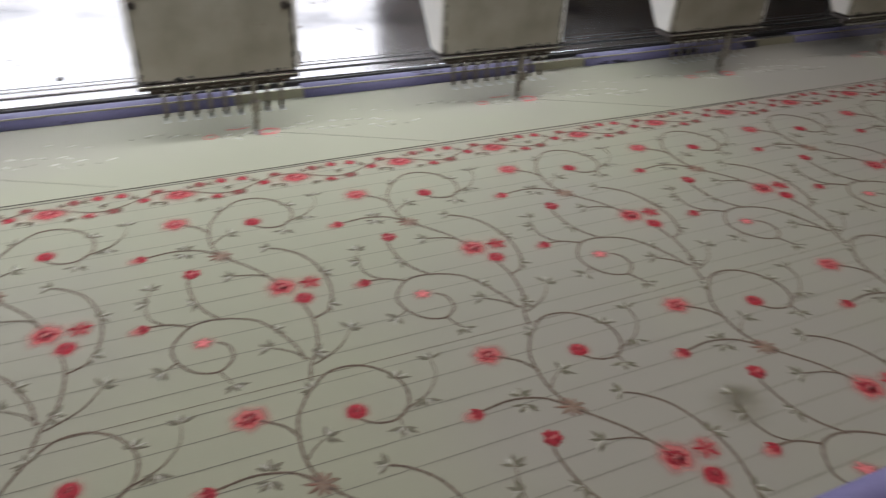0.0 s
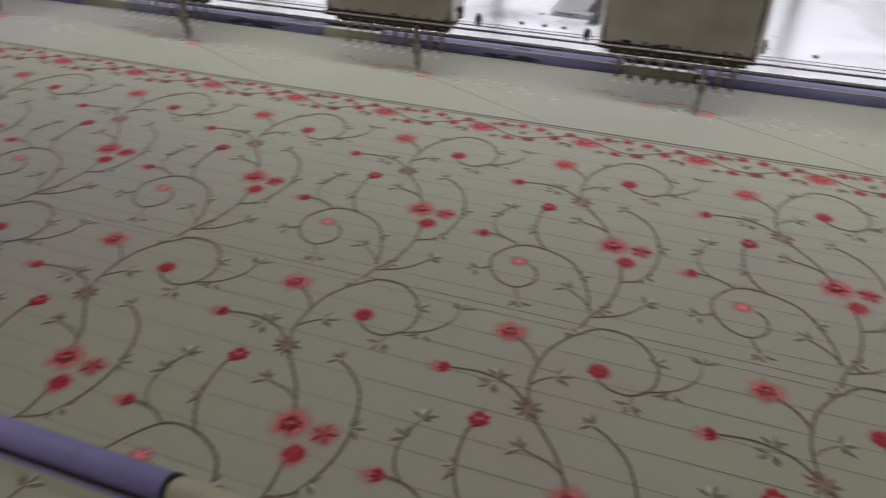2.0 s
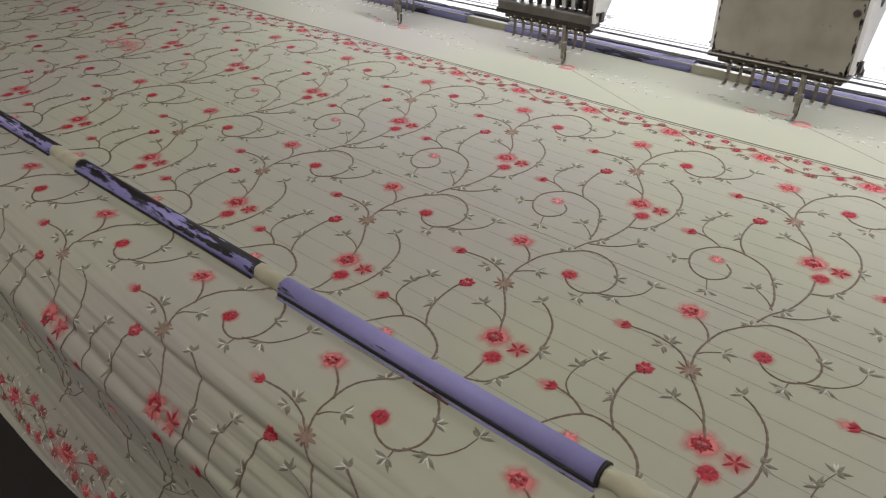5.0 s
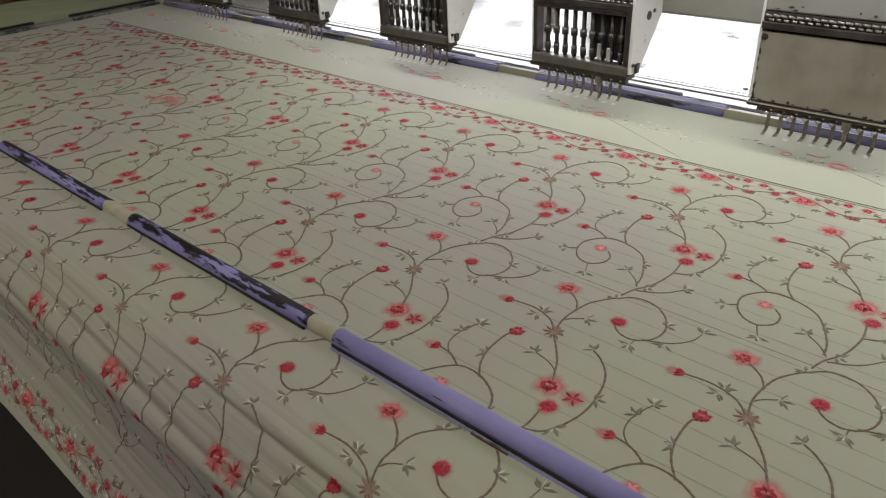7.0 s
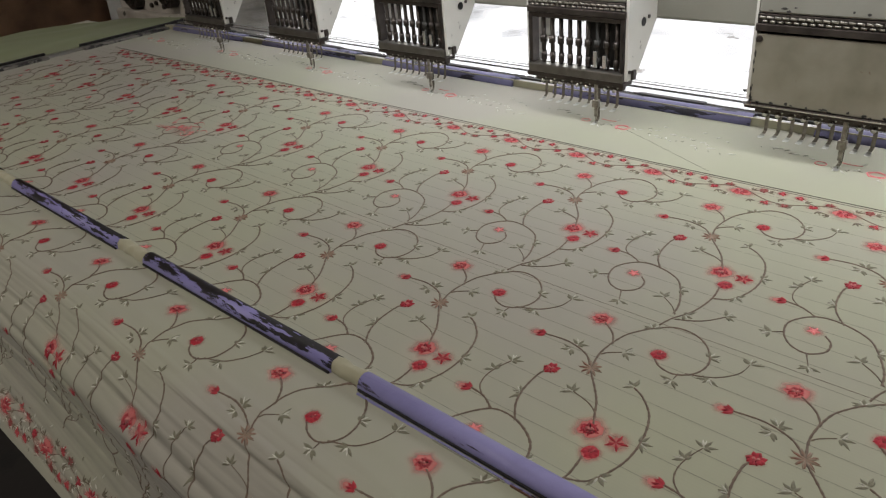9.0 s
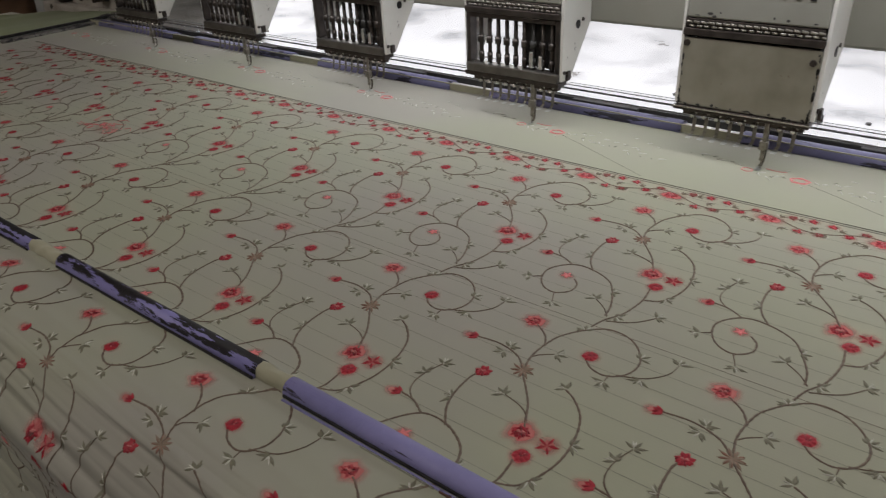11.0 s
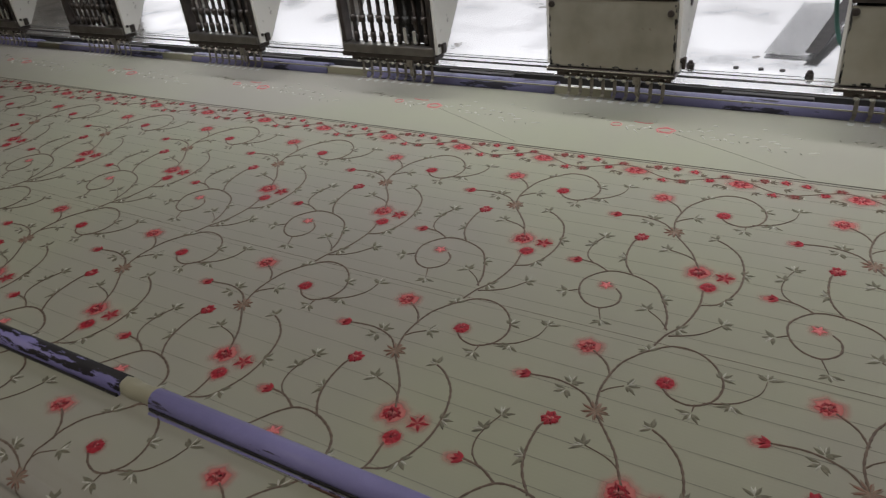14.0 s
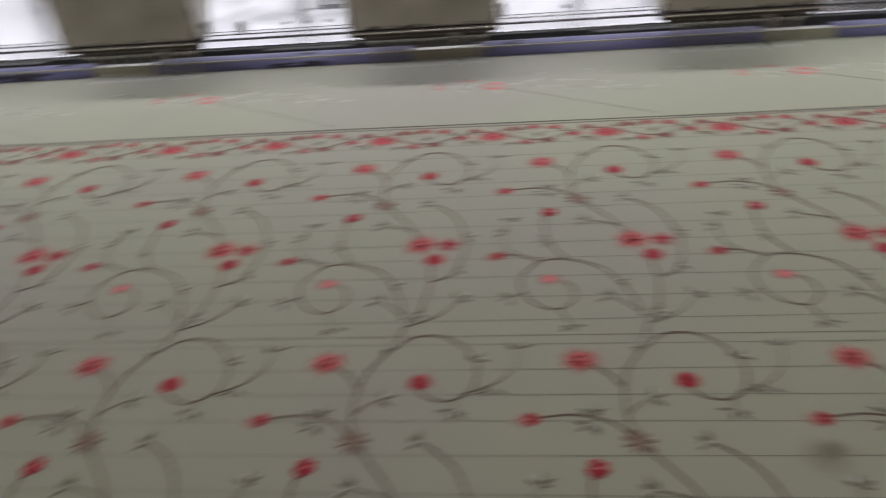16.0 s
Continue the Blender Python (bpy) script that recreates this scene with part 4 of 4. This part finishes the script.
for _k in range(22):
    _y = 184 + 20.6 * _k + _rnd.uniform(-1.5, 1.5)
    _ph = _rnd.uniform(0, 6)
    _s.stroke([(x, _y + 1.2 * math.sin(x * 0.004 + _ph)) for x in range(1300, -1600, -60)], 0.58, 30, taper=True, high=0.0001)
part("weave_ribs", _s.sew("weave_ribs", [RIB]), None, fabric, "faint dark weave ribs", kind="stuff")
for _y in (354.5,):
    _s = Sew(0, 0)
    _s.stroke([(x, _y + 1.0 * math.sin(x * 0.006)) for x in range(-1600, 2190, 60)], 0.40, 30, high=0.0002)
    part("joint_line", _s.sew("joint_line", [STEM]), None, fabric)


# the row now being stitched: outlines only, one under each needle
def outline_motif():
    sw = Sew(0, 0)
    sw.stroke([((9.6 + 0.9 * math.sin(5 * a)) * math.cos(a), 719 + (7.4 + 0.8 * math.sin(5 * a)) * math.sin(a)) for a in [i * 0.39 for i in range(17)]], 1.9, 2)
    sw.stroke([(7.4 * math.cos(a) , 719 + 5.4 * math.sin(a)) for a in [i * 0.4 for i in range(16)]], 1.0, 2)
    ring = sw.sew("ring_outline", [PINK])
    sw = Sew(0, 0)
    sw.stroke([(-57 + 6 * math.cos(a), 722 + 5 * math.sin(a)) for a in [i * 0.45 for i in range(15)]], 1.2, 2)
    sw.stroke([(-40, 735), (-28, 733), (-18, 735)], 1.4)
    small = sw.sew("small_outline", [PINK])
    sw, dark = Sew(0, 0), Sew(0, 0)
    rnd = random.Random(11)
    for pts in (((14, 721), (40, 716), (75, 709), (110, 703), (150, 700)), ((-46, 722), (-34, 716), (-24, 717), (-14, 722)), ((-128, 742), (-104, 737), (-82, 733), (-66, 727)), ((30, 729), (62, 727), (92, 721), (124, 719))):
        line = spline(pts, 9.5)
        for i in range(len(line) - 1):
            p, d = line[i], line[i + 1] - line[i]
            a = math.atan2(d[1], d[0])
            if rnd.random() < 0.7:
                sw.petal(p + np.array((rnd.uniform(-4, 4), rnd.uniform(-3, 3))), a + (0.55 if i % 2 else -0.6) + rnd.uniform(-0.3, 0.3), rnd.uniform(6, 12), rnd.uniform(1.6, 3.0), 0.0011, 0.5, 0)
            if rnd.random() < 0.6:
                dark.petal(p + np.array((rnd.uniform(-4, 4), rnd.uniform(-3, 3))), a + rnd.choice((-0.9, 0.9)), rnd.uniform(4, 7), 1.3, 0.0008, 0.5, 0)
    for _ in range(9):
        x, y, a = rnd.uniform(-130, 150), rnd.uniform(696, 750), rnd.uniform(-0.6, 0.6)
        sw.petal((x, y), a, rnd.uniform(5, 9), 1.6, 0.0010, 0, 0)
    return ring, small, sw.sew("outline_stitches", [CHALK]), dark.sew("outline_stitches", [DOVE])


_ring, _small, _st, _dk = outline_motif()
for _k in range(-5, 8):
    for _nm, _mesh, _lab in (("ring_outline", _ring, "pink outline of an unfinished flower"), ("small_outline", _small, ""), ("outline_stitches", _st, "pale loose outline stitches"), ("outline_stitches", _dk, "grey-green outline stitches")):
        part(_nm, _mesh, None, fabric, _lab, m=pose(0.3 * _k, 0, 0), kind="stuff" if _nm == "outline_stitches" else "")
    if not -2 < _k < 4:
        continue
    _s = Sew(0.3 * _k, 0)
    _s.stroke([(10, 713), (58, 690), (108, 665), (152, 643)], 0.25, 8, high=0.0003)
    part("loose_thread", _s.sew("loose_thread", [RIB]), None, fabric)

# soft oil stains, and a tangle of pink thread left in one motif
STAIN = halo_material("oil_stain", (0.17, 0.15, 0.075), 0.0, 0.27)
for _x, _y, _r, _q in ((775, 240, 27, 0.8), (467, 267, 17, 0.9)):
    _s = Sew(0, 0)
    _s.disc((_x, _y), _r, 0.00012, 24, _q)
    _s.disc((_x + 0.3 * _r, _y + 0.25 * _r), _r * 0.5, 0.00016, 20, _q)
    part("stain", _s.sew("stain", [STAIN]), None, fabric, "olive brown oil stain")
_s = Sew(0, 0)
_rnd = random.Random(8)
for _k in range(22):
    _x, _y = -862 + _rnd.gauss(0, 24), 402 + _rnd.gauss(0, 13)
    _s.stroke([(_x, _y), (_x + _rnd.uniform(-16, 16), _y + _rnd.uniform(-8, 8)), (_x + _rnd.uniform(-24, 24), _y + _rnd.uniform(-14, 14))], 0.4, 3, high=0.0008)
part("thread_tangle", _s.sew("thread_tangle", [PINK]), None, fabric, "tangle of loose pink thread", kind="stuff")
SMUDGE = halo_material("pink_dye_smudge", (0.55, 0.19, 0.18), 0.0, 0.34)
_s = Sew(0, 0)
_s.disc((-862, 402), 34, 0.00014, 24, 0.7)
part("smudge", _s.sew("smudge", [SMUDGE]), None, fabric, "soft pink dye smudge")

# ---- the moving frame with its clamps ----
frame_thing = thing("fabric_frame", "pipe frame with painted snap-on clamps holding the fabric", "embroidery frame")
part("front_pipe", rod(bmesh.new(), (X0, 0.1618, 0.8545), (X1, 0.1618, 0.8545), 0.0036, seg=20), PIPE, frame_thing, smooth=True)
part("rear_pipe", rod(bmesh.new(), (X0, 0.812, 0.851), (X1, 0.812, 0.851), 0.0075, seg=20), PIPE, frame_thing, smooth=True)
part("end_pipe", rod(bmesh.new(), (X0, 0.14, 0.846), (X0, 0.83, 0.846), 0.0105, seg=20), PIPE, frame_thing, smooth=True)


def clamp_mesh(length, mm, yc=0.0, zc=0.0, R=0.0118):
    """A C-shaped snap-on clamp: rounded back, turned lips, hollow ends."""
    outer, inner = [], []
    for i in range(15):
        a = radians(-38 + 256 * i / 14)
        outer.append((yc + R * math.cos(a), zc + R * math.sin(a)))
        inner.append((yc + (R - 0.0022) * math.cos(a), zc + (R - 0.0022) * math.sin(a)))
    b = bmesh.new()
    lip = [(yc - R * 0.80 - 0.0035, zc - R * 0.62 - 0.003)]
    pts = outer + lip + [(lip[0][0] + 0.001, lip[0][1] - 0.0018)] + inner[::-1]
    extrude(b, pts, 0, length)
    for f in b.faces:
        f.smooth = len(f.verts) == 4
    return mesh_of("clamp", b, mm)


for _x0, _x1, _mm, _lab in ((-0.191, 0.083, LILAC, "smooth lilac painted clamp"), (-0.512, -0.222, LILAC_WORN, "lilac clamp worn through to black"), (-0.861, -0.568, LILAC_WORN, "lilac clamp worn through to black"),
                            (-1.215, -0.921, LILAC_WORN, "lilac clamp worn through to black"), (-1.56, -1.265, LILAC_WORN, "lilac clamp worn through to black"), (0.162, 0.452, LILAC, "smooth lilac painted clamp"), (0.755, 1.05, LILAC, "smooth lilac painted clamp"),
                            (1.12, 1.41, LILAC, "smooth lilac painted clamp")):
    _c = part("clamp", clamp_mesh(_x1 - _x0, _mm, R=0.0080), None, frame_thing, _lab, m=pose(_x0, 0.1618, 0.8552))
    part("lip_strip", boxed(0.001, _x1 - _x0 - 0.001, -0.0094, -0.0076, -0.0022, 0.0002, bevel=0.0006), BLACK, _c, "black worn lip")
    if _mm is LILAC:
        part("rolled_edge", rod(bmesh.new(), (0.002, -0.0104, -0.0032), (_x1 - _x0 - 0.0005, -0.0104, -0.0032), 0.0012, seg=8), LILAC, _c, smooth=True)
        part("chipped_end", clamp_mesh(0.0028, BLACK, R=0.0084), None, _c, "black chipped rim", m=pose(_x1 - _x0 - 0.0026, 0, 0))
for _g0, _g1 in GAPS:
    _b = bmesh.new()
    _rings = []
    _m = max(6, int((_g1 - _g0) / 0.003))
    for _i in range(_m + 1):
        _x = _g0 - 0.004 + (_g1 - _g0 + 0.008) * _i / _m
        _row = []
        for _j in range(20):
            _a = 6.28318 * _j / 20
            _r = 0.0072 + 0.0006 * math.sin(2 * _a + 260 * _x) + 0.0015 * noise.noise(Vector((_x * 120, 2.2 * math.cos(_a), 2.2 * math.sin(_a)))) + 0.0007 * noise.noise(Vector((_x * 40 + 3 * _a, 1.5 * math.cos(_a), 4)))
            if _i in (0, _m):
                _r = 0.0052
            _row.append(_b.verts.new((_x, 0.1618 + _r * math.cos(_a), 0.8552 + _r * math.sin(_a))))
        _rings.append(_row)
    for _r0, _r1 in zip(_rings, _rings[1:]):
        for _j in range(20):
            _b.faces.new((_r0[_j], _r0[(_j + 1) % 20], _r1[(_j + 1) % 20], _r1[_j]))
    part("sleeve", _b, CREAM, frame_thing, "crumpled cream cloth showing between the clamps", True)
_c = next(o for o in frame_thing.children if o.name.startswith("clamp"))
for _x0, _x1, _mm, _lab in ((0.078, 0.138, RAIL, "bare bright steel lip"), (0.142, 0.172, RUST, "rusty lip")):
    part("bare_lip", boxed(_x0, _x1, -0.0124, -0.0116, -0.0044, -0.0014, bevel=0.0003), _mm, _c, _lab)
for _k in range(-3, 6):
    _x = -0.463 + 0.3735 * _k
    _c = part("clamp", clamp_mesh(0.297, LILAC_DARK, R=0.0105), None, frame_thing, "dull lilac rear clamp", m=pose(_x, 0.810, 0.8510) @ Matrix.Diagonal((1, 1.22, 1.05, 1)))
    part("lever", boxed(0.125, 0.225, 0.012, 0.019, 0.004, 0.009, bevel=0.001), RUBBER, _c, "black clamp lever")
for _y0, _y1 in ((0.585, 0.855), (0.20, 0.505)):
    _c = part("clamp", boxed(X0 + 0.001, X0 + 0.020, _y0, _y1, 0.838, 0.8555, bevel=0.003), END_GREY, frame_thing, "worn grey end clamp")
    part("lip_strip", boxed(X0 - 0.008, X0, _y0, _y1, 0.838, 0.862, bevel=0.002), BLACK, _c, "black lip of the end clamp")
part("rear_band", boxed(X0, X1, 0.8010, 0.8030, 0.8405, 0.8600), CREAM, frame_thing, "fabric edge wrapped on the rear pipe")

# ---- beyond the frame's end ----
def green_edge(x):
    return 0.826 + 0.46 * (x + 1.9) if x > -1.9 else 0.826 + 1.35 * (x + 1.9)


_b = bmesh.new()
_n = 24
_g = []
for _i in range(_n + 1):
    _x = -2.03 + 0.385 * _i / _n
    _e = green_edge(_x) + 0.006 * noise.noise(Vector((_i * 0.5, 3, 1)))
    _g.append([_b.verts.new((_x, 0.22 + (_e - 0.22) * j / _n, 0.852 + 0.004 * noise.noise(Vector((_i * 0.25, j * 0.3, 2))))) for j in range(_n + 1)])
for _i in range(_n):
    for _j in range(_n):
        _b.faces.new((_g[_i][_j], _g[_i + 1][_j], _g[_i + 1][_j + 1], _g[_i][_j + 1]))
solo("green_cloth", _b, GREEN, "dull green plain cloth lying beyond the frame", "fabric", smooth=True)
side = thing("side_table", "table carrying the green cloth", "table")
part("tabletop", boxed(-2.03, -1.76, 0.2, 0.80, 0.81, 0.845, bevel=0.003), TABLE, side)
for _x in (-2.0, -1.80):
    for _y in (0.25, 0.76):
        part("leg", boxed(_x - 0.02, _x + 0.02, _y - 0.02, _y + 0.02, 0, 0.81), IVORY_CLEAN, side)
gear = thing("machine_end", "grimy grey machine end casting with round dark hubs", "machine part")
part("casting", boxed(-2.14, -1.665, 0.95, 1.35, 0.0, 1.3, bevel=0.012), GRIMY, gear)
part("ledge", boxed(-2.10, -1.665, 0.915, 0.948, 0.79, 0.848, bevel=0.006), GRIMY, gear)
for _x, _z, _r in ((-2.005, 0.885, 0.038), (-1.80, 0.897, 0.034)):
    _b = rod(bmesh.new(), (_x, 0.95, _z), (_x, 0.925, _z), _r, _r * 0.93, 24)
    rod(_b, (_x, 0.925, _z), (_x, 0.915, _z), _r * 0.62, _r * 0.55, 20)
    rod(_b, (_x, 0.915, _z), (_x, 0.905, _z), _r * 0.22, _r * 0.2, 12)
    part("hub", _b, OILY, gear, "dark round hub")
for _x, _z in ((-1.93, 0.862), (-1.90, 0.87), (-2.08, 0.87), (-1.86, 0.862), (-1.72, 0.875), (-1.74, 0.868)):
    part("bolt", rod(bmesh.new(), (_x, 0.95, _z), (_x, 0.943, _z), 0.007, 0.006, 8), OILY, gear)
_b = bmesh.new()
_g = []
for _i in range(25):
    _y = -0.1 + 1.02 * _i / 24
    _g.append([_b.verts.new((-2.06 - 0.10 * (_y < 0.0) + 0.03 * noise.noise(Vector((_y * 4, j * 0.4, 5))) - 0.012 * j, _y, 1.5 * (1 - j / 16))) for j in range(17)][::-1])
for _i in range(24):
    for _j in range(16):
        _b.faces.new((_g[_i][_j], _g[_i + 1][_j], _g[_i + 1][_j + 1], _g[_i][_j + 1]))
bmesh.ops.solidify(_b, geom=_b.faces[:], thickness=0.012)
solo("brown_screen", _b, BROWN, "dark brown stained hanging sheet by the machine's end", "screen", smooth=True)

# Unseen dark block that hides the window's end from the bed's reflection.
solo("storage_rack", boxed(1.55, 3.6, 2.5, 3.2, 0, 2.3, bevel=0.01), BLOCKER, "unseen tall dark brown block added to darken the bed's reflection", "rack")


# ---- what moves ----
def motions():
    rows = [(t, pose(-x, -y, 0)) for t, x, y in FEED]
    strokes = [(i / 10, 0.0225 * (1 if i in UP else 0 if i % 5 == 0 or i % 2 else 1)) for i in range(161)]
    walk(fabric, rows)
    walk(frame_thing, rows)
    for n in NEEDLES:
        walk(n, [(t, pose(FEET[6], 0.009, z)) for t, z in strokes])


motions()
